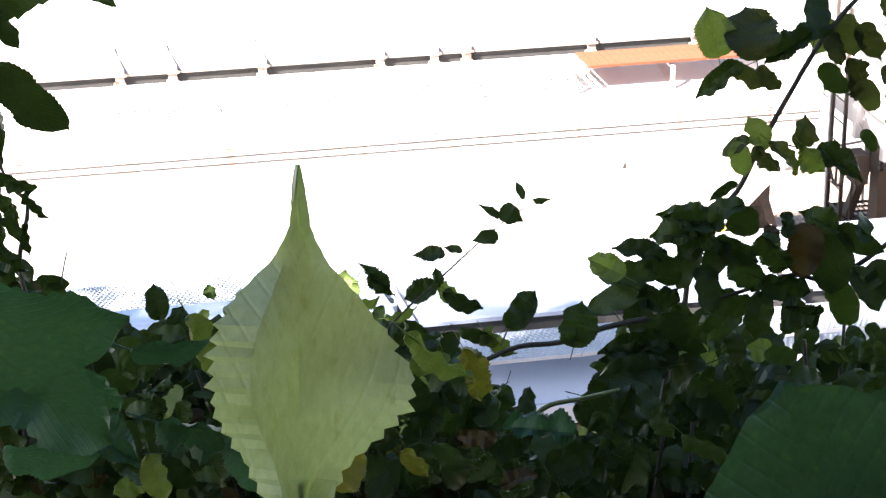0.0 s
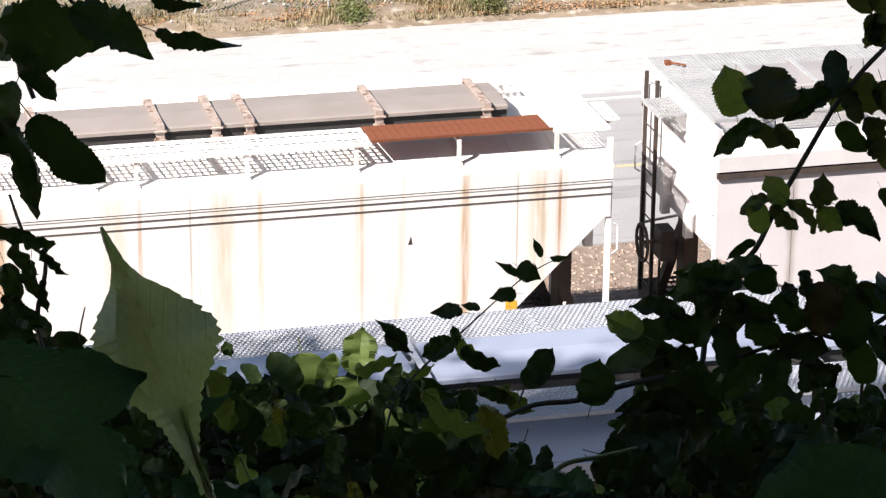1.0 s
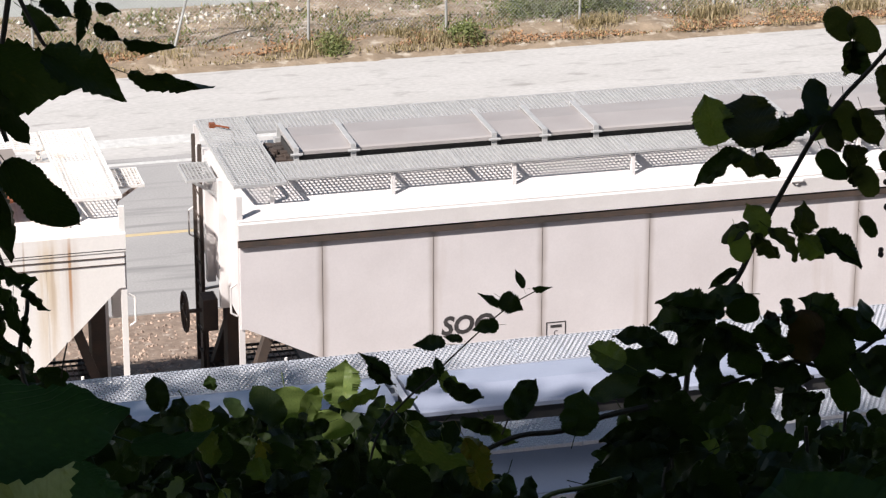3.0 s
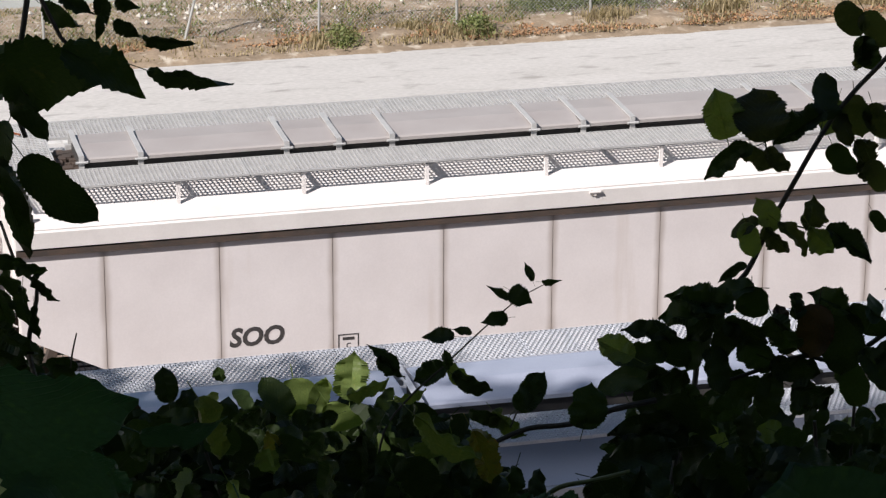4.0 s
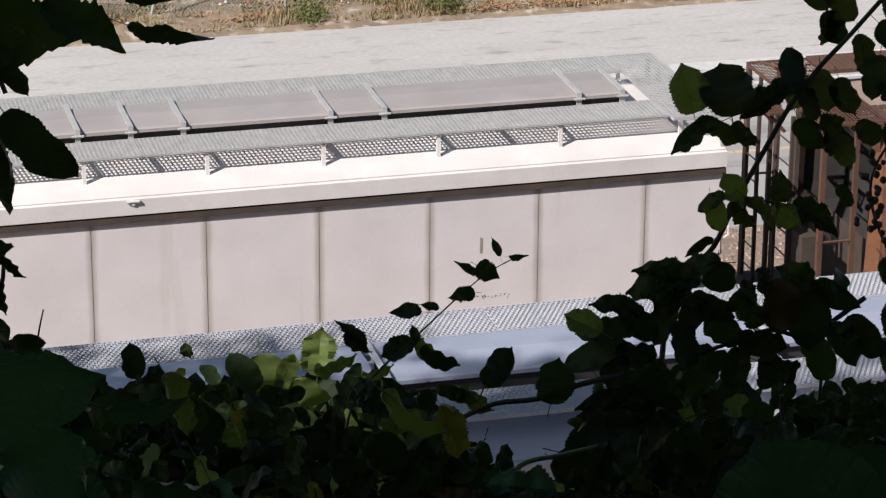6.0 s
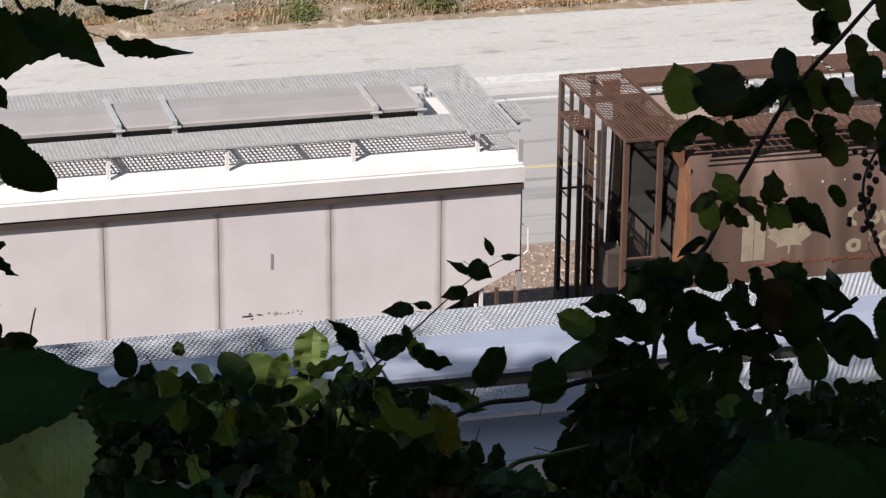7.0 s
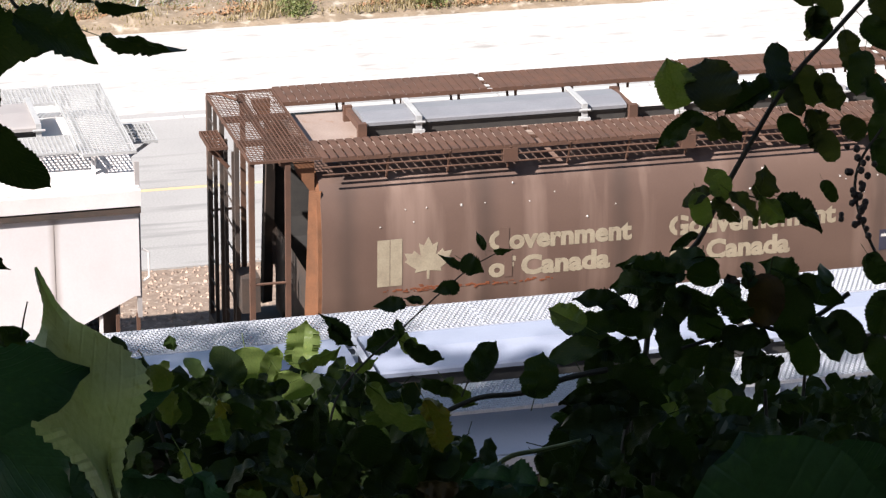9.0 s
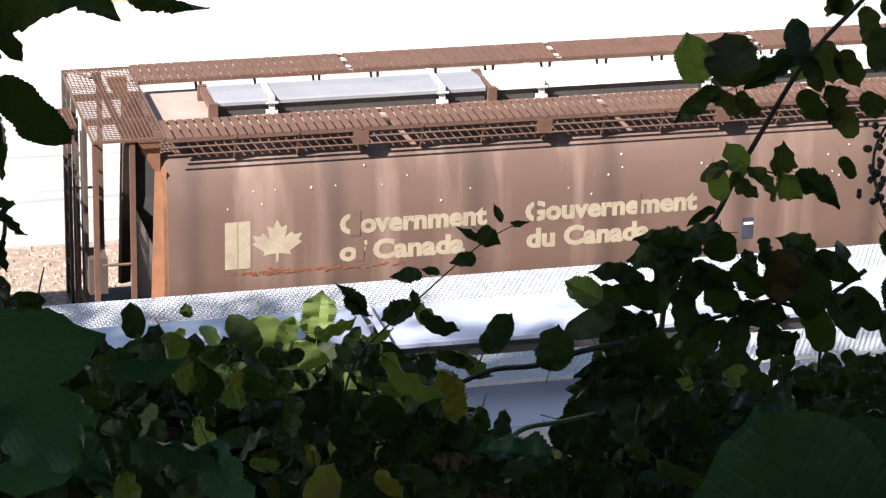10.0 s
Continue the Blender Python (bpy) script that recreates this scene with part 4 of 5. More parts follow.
part("top_rail", Geo().tube((-3, -0.35, 1.86), (34, -0.35, 1.86), 0.02, 6), FENCE_STEEL, fence)
g = Geo()
x = -4.0
while x < 33:
    for s in (0, 1):
        a, b = ((x, -0.31, 0.05), (x + 1.8, -0.31, 1.85)) if s else ((x + 1.8, -0.305, 0.05), (x, -0.305, 1.85))
        g.tube(a, b, 0.0022, 3)
    x += 0.085
tagged(part("wire_mesh", g, FENCE_STEEL, fence), kind="stuff")


# ---- hillside and the bushes before the camera ----
# Places in the bushes: thousandths right and up of the sight line, and the distance along it, from the hilltop.
EYE = Vector((0, 0, EYE_Z))
OVERHANG_A = [
    (-132.4, 60.0, 3.40, 38.4, 0.62, -12, 25), (-112.0, 62.0, 3.38, 32.6, 0.50, -24, -20), (-84.2, 57.7, 3.36, 28.8, 0.24, -10, 30),
    (-139.8, 47.2, 3.42, 23.0, 0.50, -75, 40), (-147.9, 34.3, 3.45, 21.1, 0.50, -115, 20), (-128.5, 18.8, 3.40, 34.5, 0.44, -52, 15),
    (-143.9, 16.1, 3.44, 33.6, 0.38, -62, -25)]
OVERHANG_B = [
    (-90.9, 71.0, 3.50, 18.2, 0.30, -6, 35), (-104.5, 75.0, 3.50, 11.5, 0.50, -40, 20), (-127.2, 79.6, 3.55, 15.3, 0.55, -30, 30),
    (-112.8, 81.9, 3.50, 11.5, 0.50, -80, 10), (-145.4, 66.9, 3.50, 13.4, 0.40, 62, 30), (-104.4, 83.4, 3.50, 9.6, 0.50, -30, 20),
    (-146.6, 55.8, 3.50, 17.3, 0.60, 200, 20), (-121.6, 83.6, 3.50, 13.4, 0.50, -20, -30), (-113.9, 76.0, 3.48, 9.6, 0.40, -95, -30)]
TANGLE = [
    (-146.6, -2.7, 3.90, 13.4, 0.50, -30, 30), (-138.5, -5.2, 3.90, 12.7, 0.42, -35, 30), (-134.1, -11.3, 3.90, 11.5, 0.40, -50, 20),
    (-143.7, -10.4, 3.95, 13.4, 0.50, -60, 40), (-140.8, -17.1, 3.90, 13.4, 0.38, -80, 20), (-147.5, -19.0, 3.90, 15.3, 0.50, -70, -20),
    (-136.6, -22.8, 3.92, 11.5, 0.35, -85, 20), (-144.6, -28.6, 3.90, 17.3, 0.50, -40, 20), (-137.0, -32.4, 3.95, 13.4, 0.50, -20, -30),
    (-127.4, -37.2, 3.90, 11.5, 0.50, -15, 20), (-126.4, -41.1, 3.90, 10.6, 0.60, -60, 10), (-148.5, -34.3, 3.85, 23.0, 0.50, -30, 10)]
SPRIG_A = [
    (96.3, 48.3, 4.40, 17.6, 0.78, 105, 10), (109.2, 49.1, 4.38, 21.5, 0.86, 100, -10), (131.8, 54.9, 4.42, 18.2, 0.62, 72, 30),
    (122.8, 43.9, 4.40, 21.1, 0.45, -148, 25), (142.1, 47.2, 4.45, 15.7, 0.66, -85, 10), (140.2, 80.0, 4.50, 14.4, 0.70, -70, 20),
    (144.6, 68.5, 4.50, 13.4, 0.60, -80, -20), (148.9, 76.9, 4.50, 15.3, 0.60, -60, 20), (137.4, 43.4, 4.45, 13.4, 0.60, -60, -20),
    (133.5, 47.2, 4.47, 13.4, 0.60, -110, 20)]
SPRIG_B = [
    (98.2, 32.2, 4.40, 20.7, 0.34, 202, 30), (107.6, 34.3, 4.42, 15.3, 0.50, 150, -30), (115.5, 32.4, 4.40, 12.3, 0.50, -52, 20),
    (137.0, 31.8, 4.45, 14.4, 0.60, -65, 25), (145.2, 32.4, 4.45, 16.3, 0.60, -50, -25), (149.2, 27.0, 4.45, 13.4, 0.60, -70, 20),
    (111.6, 14.2, 4.40, 13.0, 0.72, 118, 15), (127.2, 14.2, 4.40, 11.9, 0.70, 75, 30), (104.0, 10.2, 4.40, 11.1, 0.55, 195, 30),
    (105.9, 5.4, 4.40, 12.3, 0.62, -75, 10), (114.9, 5.4, 4.40, 13.4, 0.50, -55, 25), (121.2, 6.3, 4.40, 15.3, 0.42, -38, -30)]
SPRIG_C = [
    (130.4, 4.8, 4.40, 14.2, 0.55, -58, 20), (139.8, 4.4, 4.40, 19.2, 0.42, -40, -25), (106.7, -16.5, 4.35, 12.7, 0.92, -90, 10),
    (99.9, -5.6, 4.40, 11.5, 0.30, 210, 10), (99.0, -11.3, 4.35, 17.3, 0.50, 180, 30), (149.8, 11.7, 4.40, 9.6, 0.50, -60, 10)]
VINE = [
    (30.9, -5.2, 4.20, 7.3, 0.40, 112, 10), (38.6, -8.8, 4.20, 6.9, 0.35, 5, 30), (20.5, -12.3, 4.20, 8.8, 0.35, 145, 20),
    (28.0, -13.8, 4.20, 8.8, 0.85, -30, 10), (19.4, -21.5, 4.20, 9.2, 0.60, 190, 20), (8.1, -25.3, 4.20, 7.3, 0.45, 160, 20),
    (0.0, -27.2, 4.20, 11.5, 0.50, 175, 25), (-18.0, -34.3, 4.20, 13.8, 0.40, 140, 30), (-16.1, -38.2, 4.20, 11.5, 0.50, -40, 20),
    (11.7, -43.5, 4.20, 15.3, 0.45, -30, 25), (31.8, -45.8, 4.10, 16.9, 0.55, 48, 5), (3.1, -35.3, 4.20, 6.9, 0.50, 100, 10)]
LIT = [
    (-29.2, -41.1, 4.60, 16.1, 0.78, 85, 5), (-47.4, -49.7, 4.60, 17.6, 0.85, -80, 10), (-40.1, -47.8, 4.60, 13.4, 0.70, 60, 40),
    (-32.4, -56.4, 4.60, 17.3, 0.60, -60, 20), (-35.3, -62.2, 4.60, 15.3, 0.60, 20, -40), (-18.0, -49.7, 4.60, 11.5, 0.50, 40, 20),
    (-9.4, -47.8, 4.60, 11.5, 0.40, 20, 30), (-20.0, -66.9, 4.60, 13.4, 0.60, -80, 20), (-4.6, -72.7, 4.60, 15.3, 0.50, -70, 10),
    (-43.0, -53.5, 4.65, 11.5, 0.50, 30, 35)]
EDGE = [
    (-92.3, -43.9, 4.50, 12.7, 0.65, 100, 10), (-84.8, -49.7, 4.50, 10.0, 0.80, 60, 20), (-74.0, -40.5, 4.50, 5.8, 0.70, -80, 10),
    (-54.5, -47.8, 4.40, 15.3, 0.70, 120, 20), (-23.8, -45.8, 4.30, 14.6, 0.42, 15, 20), (-2.7, -40.1, 4.30, 13.4, 0.60, 200, 20),
    (-115.9, -47.8, 4.50, 9.6, 0.50, 60, 20), (-66.0, -47.8, 4.50, 9.6, 0.60, 110, 20), (-77.5, -49.7, 4.50, 9.6, 0.50, 60, -20),
    (7.9, -41.1, 4.30, 11.5, 0.60, -40, 20), (16.5, -55.4, 4.20, 13.4, 0.40, -20, 30), (23.2, -57.4, 4.20, 13.4, 0.60, -40, 30)]
HEDGE_A = [
    (60.2, -31.3, 4.20, 15.3, 0.60, 150, 15), (72.1, -25.7, 4.20, 19.2, 0.40, 170, 30), (68.3, -33.4, 4.20, 19.2, 0.45, 175, 25),
    (64.5, -41.1, 4.20, 23.0, 0.42, 190, 20), (71.2, -47.8, 4.20, 13.4, 0.75, -110, 10), (82.7, -20.0, 4.25, 17.3, 0.50, 165, 20),
    (90.4, -15.2, 4.25, 21.1, 0.50, 175, 20), (51.0, -51.2, 4.15, 16.1, 0.85, 80, 10), (69.6, -58.3, 4.20, 24.9, 0.35, 175, 30),
    (69.7, -66.9, 4.15, 24.9, 0.45, 190, 20), (79.8, -32.4, 4.20, 17.3, 0.60, -60, 10), (78.8, -42.0, 4.20, 17.3, 0.60, -30, 20)]
HEDGE_B = [
    (127.8, -25.7, 4.30, 19.2, 0.70, -100, 10), (137.4, -28.6, 4.30, 20.1, 0.80, -88, 10), (117.2, -27.6, 4.30, 18.2, 0.65, -70, 20),
    (146.0, -22.8, 4.30, 17.3, 0.50, -40, 20), (133.5, -15.2, 4.30, 15.3, 0.50, 150, 20), (148.9, -17.1, 4.30, 13.4, 0.50, 60, 20),
    (116.3, -20.0, 4.30, 9.6, 0.50, 100, 10), (104.7, -25.7, 4.30, 17.3, 0.50, -30, 20), (97.1, -28.6, 4.30, 15.3, 0.60, -130, 20),
    (90.4, -22.8, 4.25, 17.3, 0.60, -140, 20), (108.6, -34.3, 4.30, 17.3, 0.60, -50, 20), (122.0, -38.2, 4.30, 19.2, 0.50, -20, 20)]
HEDGE_C = [
    (87.5, -30.5, 4.30, 17.3, 0.55, -120, 20), (95.1, -39.1, 4.30, 17.3, 0.60, -70, -20), (102.8, -43.0, 4.35, 18.2, 0.60, -20, 25),
    (112.4, -47.8, 4.30, 17.3, 0.55, -100, 10), (127.8, -47.8, 4.30, 19.2, 0.60, -30, 20), (141.2, -43.9, 4.35, 18.2, 0.60, -80, 20),
    (149.2, -38.2, 4.30, 17.3, 0.60, -60, -20), (76.0, -54.5, 4.25, 18.2, 0.60, -150, 20), (87.5, -50.6, 4.30, 17.3, 0.55, -60, 10),
    (68.3, -63.1, 4.20, 19.2, 0.50, 170, 20), (85.9, -15.2, 4.30, 17.3, 0.50, 150, 25), (122.0, -16.1, 4.30, 11.5, 0.50, 80, 10)]
SPRIG_D = [
    (150.0, 45.4, 4.45, 14.4, 0.62, -70, 20), (160.0, 52.2, 4.45, 15.7, 0.60, -100, 20), (165.8, 44.2, 4.45, 15.7, 0.60, -60, -20),
    (158.7, 32.6, 4.45, 13.8, 0.60, -50, 20), (165.9, 32.6, 4.45, 14.6, 0.55, -120, 20), (167.2, 65.3, 4.50, 16.1, 0.60, -40, 20),
    (155.7, 59.9, 4.50, 14.2, 0.60, -75, -20), (146.0, 68.5, 4.50, 14.2, 0.60, -75, 15), (167.8, 23.4, 4.45, 13.4, 0.60, -80, 15),
    (168.1, 74.3, 4.50, 15.3, 0.60, -60, 20)]
HEDGE_D = [
    (166.7, -15.1, 4.30, 15.3, 0.60, -60, 20), (167.7, -30.5, 4.30, 18.2, 0.60, -100, 15), (156.2, -36.3, 4.30, 18.2, 0.60, -50, 25),
    (167.8, -45.9, 4.30, 19.2, 0.60, -70, 20), (177.3, -22.7, 4.30, 19.2, 0.60, -80, 20), (179.4, -38.1, 4.30, 19.2, 0.60, -80, 20)]
LOW = [
    (65.8, -80.5, 4.00, 21.1, 0.60, 60, 20), (41.4, -91.3, 4.00, 21.1, 0.60, 100, 20), (12.4, -70.9, 4.10, 17.2, 0.60, 40, 20),
    (14.6, -80.4, 3.90, 23.0, 0.60, 80, 30), (33.8, -78.5, 4.20, 11.5, 0.60, 60, 20),
    (3.1, -61.2, 4.20, 17.3, 0.60, 30, 20), (-0.8, -82.3, 3.90, 23.0, 0.50, 50, 20), (70.2, -74.6, 4.10, 21.1, 0.60, 120, 20),
    (83.6, -53.5, 4.20, 17.3, 0.60, -60, 20), (76.0, -61.2, 4.20, 19.2, 0.60, 180, 20)]
BRIGHT = [
    (37.5, -85.4, 3.60, 26.8, 0.45, 160, 35), (-87.1, -63.1, 3.30, 28.8, 0.40, -20, 40), (-76.5, -58.3, 3.40, 23.0, 0.45, -60, -30),
    (-138.9, -61.2, 3.20, 28.8, 0.50, -40, 30), (-123.5, -72.7, 3.10, 32.6, 0.50, -20, 35), (-109.2, -75.6, 3.20, 17.3, 0.50, -70, 10),
    (3.1, -63.1, 3.50, 28.8, 0.35, -50, 30), (16.5, -68.9, 3.60, 23.0, 0.40, -60, -20)]
GLEAM = [
    (-75.3, -88.2, 3.00, 36.4, 0.42, -25, 35), (-122.8, -87.3, 3.00, 19.2, 0.50, -30, 25), (-27.1, -100.5, 3.60, 17.3, 0.70, 60, 15),
    (-128.8, -98.6, 2.95, 32.6, 0.50, -15, 30), (-64.8, -85.1, 3.10, 21.1, 0.40, -50, 25), (-55.5, -63.3, 4.20, 9.6, 0.55, -70, 20),
    (-109.7, -90.6, 3.00, 28.8, 0.50, -35, -25), (-92.3, -103.8, 3.00, 17.3, 0.60, -70, 15), (-4.1, -98.6, 3.70, 13.4, 0.50, -60, 20),
    (-59.8, -97.5, 3.00, 28.8, 0.60, -60, 25)]
STEM_SPRIG = [(164.2, 80.8, 4.43), (150.4, 65.4, 4.43), (141.2, 55.8, 4.43), (131.6, 43.4, 4.43), (122.0, 27.0, 4.43), (112.4, 9.8, 4.43), (104.7, -5.6, 4.43), (96.1, -14.2, 4.43), (89.4, -26.7, 4.43), (86.5, -47.8, 4.43), (80.8, -68.9, 4.43), (77.9, -88.1, 4.43)]
STEM_SPRIG_SIDE = [(112.4, 11.7, 4.42), (119.1, 10.7, 4.42), (127.8, 8.8, 4.42), (137.4, 5.9, 4.42)]
STEM_VINE = [(38.6, -8.4, 4.22), (28.0, -14.2, 4.22), (18.4, -22.1, 4.22), (8.8, -30.9, 4.22), (0.2, -39.1, 4.22), (-9.4, -47.8, 4.22), (-18.0, -59.3, 4.22), (-21.9, -78.5, 4.22)]
STEM_OVERHANG = [(-137.0, 96.1, 3.50), (-138.9, 82.7, 3.50), (-140.8, 70.2, 3.50), (-144.6, 55.8, 3.50), (-138.9, 38.6, 3.50)]
STEM_OVERHANG_SIDE = [(-135.1, 88.4, 3.48), (-129.3, 76.9, 3.48), (-124.5, 70.2, 3.48), (-112.0, 66.4, 3.48)]
STEM_TANGLE = [(-148.5, 11.7, 3.93), (-142.7, -3.6, 3.93), (-136.0, -11.3, 3.93), (-138.9, -30.5, 3.93), (-135.1, -45.8, 3.93)]
STEM_THIN = [(-122.6, -26.3, 3.90), (-123.9, -32.4, 3.90), (-124.7, -38.2, 3.90)]
STEM_CANE = [(33.8, -84.2, 4.10), (41.4, -78.5, 4.10), (52.9, -76.2, 4.10), (65.4, -73.1, 4.10)]
STEM_LEAF = [(24.6, -58.3, 4.10), (27.0, -52.6, 4.10)]
STEM_HEDGE = [(156.5, -22.8, 4.33), (137.4, -35.3, 4.33), (123.9, -33.8, 4.33), (110.5, -38.2, 4.33), (99.0, -42.0, 4.33)]
STEM_LOW = [(20.0, -63.0, 4.16), (31.0, -58.5, 4.16), (45.0, -57.0, 4.16), (60.0, -52.0, 4.16), (74.0, -49.0, 4.18)]
BERRY_STEM = [(167.8, 33.6, 4.40), (161.1, 24.0, 4.40), (158.3, 14.3, 4.40), (160.3, 2.8, 4.40), (166.1, -10.6, 4.40)]
BERRY_SPOTS = [(157.6, 26.3, 4.38), (160.1, 22.0, 4.38), (157.1, 18.2, 4.38), (161.3, 17.8, 4.38), (159.2, 13.4, 4.38), (161.9, 12.1, 4.38), (156.8, 7.0, 4.38), (159.3, 3.8, 4.38), (162.2, 4.4, 4.38), (154.9, 2.4, 4.38), (160.3, -0.6, 4.38), (163.8, -2.9, 4.38), (163.0, 22.1, 4.38), (158.3, 9.5, 4.38), (161.8, 8.2, 4.38)]
BANK_LEFT = [(-161.9, -28.6), (-138.9, -36.3), (-121.6, -43.9), (-106.3, -50.6), (-69.8, -50.6), (-58.3, -47.8), (-43.0, -49.7), (-16.1, -49.7), (-0.8, -51.6), (12.7, -60.3), (20.3, -66.1), (26.0, -79.5), (33.4, -94.1)]
BANK_RIGHT = [(47.4, -92.1), (53.0, -82.3), (57.9, -68.9), (62.5, -58.4), (70.2, -50.8), (81.7, -44.2), (99.0, -42.3), (118.2, -46.0), (133.5, -48.8), (160.4, -48.8), (187.2, -47.8)]
AXES = (Vector((0.96970, -0.24428, 0.00348)), Vector((0.08083, 0.33425, 0.93901)), Vector((0.23054, 0.91028, -0.34387)))
HERO = [(0.0, -45.3, -119.1, 88.2, 1.35), (0.1, -52.0, -104.9, 86.7, 1.50), (0.3, -44.6, -86.9, 91.7, 1.75), (0.6, -69.7, -72.3, 103.0, 2.00), (1.0, -88.0, -69.6, 111.6, 2.15), (1.2, -66.3, -74.3, 98.9, 2.15), (1.5, -68.3, -69.1, 105.0, 2.15), (1.8, -76.0, -64.9, 107.6, 2.15), (2.1, -81.0, -69.3, 107.1, 2.15), (2.5, -100.5, -74.4, 111.6, 2.15), (2.7, -110.6, -85.8, 110.0, 2.15), (3.1, -134.7, -106.8, 117.0, 2.15)]
HERO += [(3.8, -155.7, -112.6, 116.6, 2.15), (5.5, -151.6, -111.8, 115.3, 2.15), (6.2, -142.9, -113.0, 115.1, 2.15), (7.3, -85.5, -94.1, 113.9, 2.15), (7.5, -71.8, -74.9, 109.5, 2.15), (7.9, -82.2, -79.5, 111.9, 2.15), (8.2, -80.0, -82.1, 109.9, 2.15), (8.5, -86.5, -82.9, 111.0, 2.15), (8.8, -95.5, -100.3, 111.5, 2.15), (9.0, -95.2, -87.0, 107.9, 2.15), (9.4, -107.5, -109.3, 113.0, 2.15), (9.7, -128.2, -118.2, 113.8, 2.15), (10.0, -147.6, -123.8, 113.5, 2.15)]
SWAY = [(0.0, -7.7, 4.4), (1.0, -1.5, 5.9), (1.5, -3.8, 4.4), (2.5, -4.8, 3.6), (4.0, -1.0, 1.5), (4.5, 0.0, -0.0), (5.0, 3.8, 7.7), (5.5, 8.2, 15.0), (6.0, 3.8, 8.6), (7.5, -1.2, 3.1), (9.0, -0.6, 2.3), (10.0, 0.4, 5.6)]


def spot(a, b, d):
    r, u, f = AXES
    return EYE + (f + r * (a / 1000) + u * (b / 1000)) * d


def leaf_material(name, color, second, third, thin, rough=0.42):
    m = material(name, color, second, rough, scale=25, fine=180, bump=0.25, third=third, third_scale=14, third_at=0.6, vary=0.35, thin=thin, grain=0.85)
    nt = m.node_tree
    n, link = nt.nodes, nt.links.new
    n["Principled BSDF"].inputs["Specular IOR Level"].default_value = 0.18
    # side veins, raised
    coord = n.new("ShaderNodeTexCoord")
    sep = n.new("ShaderNodeSeparateXYZ")
    link(coord.outputs["Object"], sep.inputs[0])
    ab = n.new("ShaderNodeMath")
    ab.operation = "ABSOLUTE"
    link(sep.outputs[1], ab.inputs[0])
    sub = n.new("ShaderNodeMath")
    sub.operation = "SUBTRACT"
    link(sep.outputs[0], sub.inputs[0])
    link(ab.outputs[0], sub.inputs[1])
    mul = n.new("ShaderNodeMath")
    mul.operation = "MULTIPLY"
    mul.inputs[1].default_value = 9.0
    link(sub.outputs[0], mul.inputs[0])
    tri = n.new("ShaderNodeMath")
    tri.operation = "PINGPONG"
    tri.inputs[1].default_value = 0.5
    link(mul.outputs[0], tri.inputs[0])
    rg = n.new("ShaderNodeMapRange")
    rg.inputs["From Min"].default_value, rg.inputs["From Max"].default_value = 0.0, 0.14
    link(tri.outputs[0], rg.inputs["Value"])
    bp = n.new("ShaderNodeBump")
    bp.inputs["Strength"].default_value, bp.inputs["Distance"].default_value = 0.26, 0.02
    link(rg.outputs[0], bp.inputs["Height"])
    link(bp.outputs[0], n["Principled BSDF"].inputs["Normal"])
    return m


# Shade is put into the dark bramble green, sunlight into the pale green.
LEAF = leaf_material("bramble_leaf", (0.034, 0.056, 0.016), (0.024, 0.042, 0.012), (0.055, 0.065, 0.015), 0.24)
LEAF_PALE_LIT = leaf_material("pale_sunlit_leaf", (0.145, 0.185, 0.062), (0.10, 0.14, 0.042), (0.18, 0.19, 0.06), 0.42)
LEAF_BROWN = leaf_material("browned_leaf", (0.055, 0.034, 0.015), (0.04, 0.03, 0.013), (0.08, 0.036, 0.012), 0.25)
LEAF_YELLOW = leaf_material("yellowing_leaf", (0.22, 0.19, 0.04), (0.14, 0.15, 0.035), (0.26, 0.12, 0.02), 0.35)
# Broad leaf green with the teal of reflected sky mixed in.
LEAF_BIG = leaf_material("broad_leaf_sky_teal", (0.040, 0.094, 0.060), (0.030, 0.07, 0.045), (0.05, 0.11, 0.05), 0.25)
LEAF_HERO = leaf_material("pale_broad_leaf", (0.38, 0.45, 0.33), (0.30, 0.36, 0.25), (0.24, 0.28, 0.15), 0.32)
LEAF_SPRIG = leaf_material("sprig_leaf", (0.062, 0.074, 0.030), (0.044, 0.054, 0.020), (0.095, 0.095, 0.035), 0.38)
BARK = material("bramble_stem", (0.05, 0.04, 0.025), (0.035, 0.03, 0.02), 0.6, scale=30, fine=120, bump=0.3)
CANE = material("green_cane", (0.16, 0.19, 0.06), (0.12, 0.15, 0.05), 0.5, scale=30, fine=120, bump=0.2)
BERRY = material("dried_blackberry", (0.03, 0.018, 0.015), (0.06, 0.03, 0.02), 0.45, scale=60, fine=200, bump=0.4)


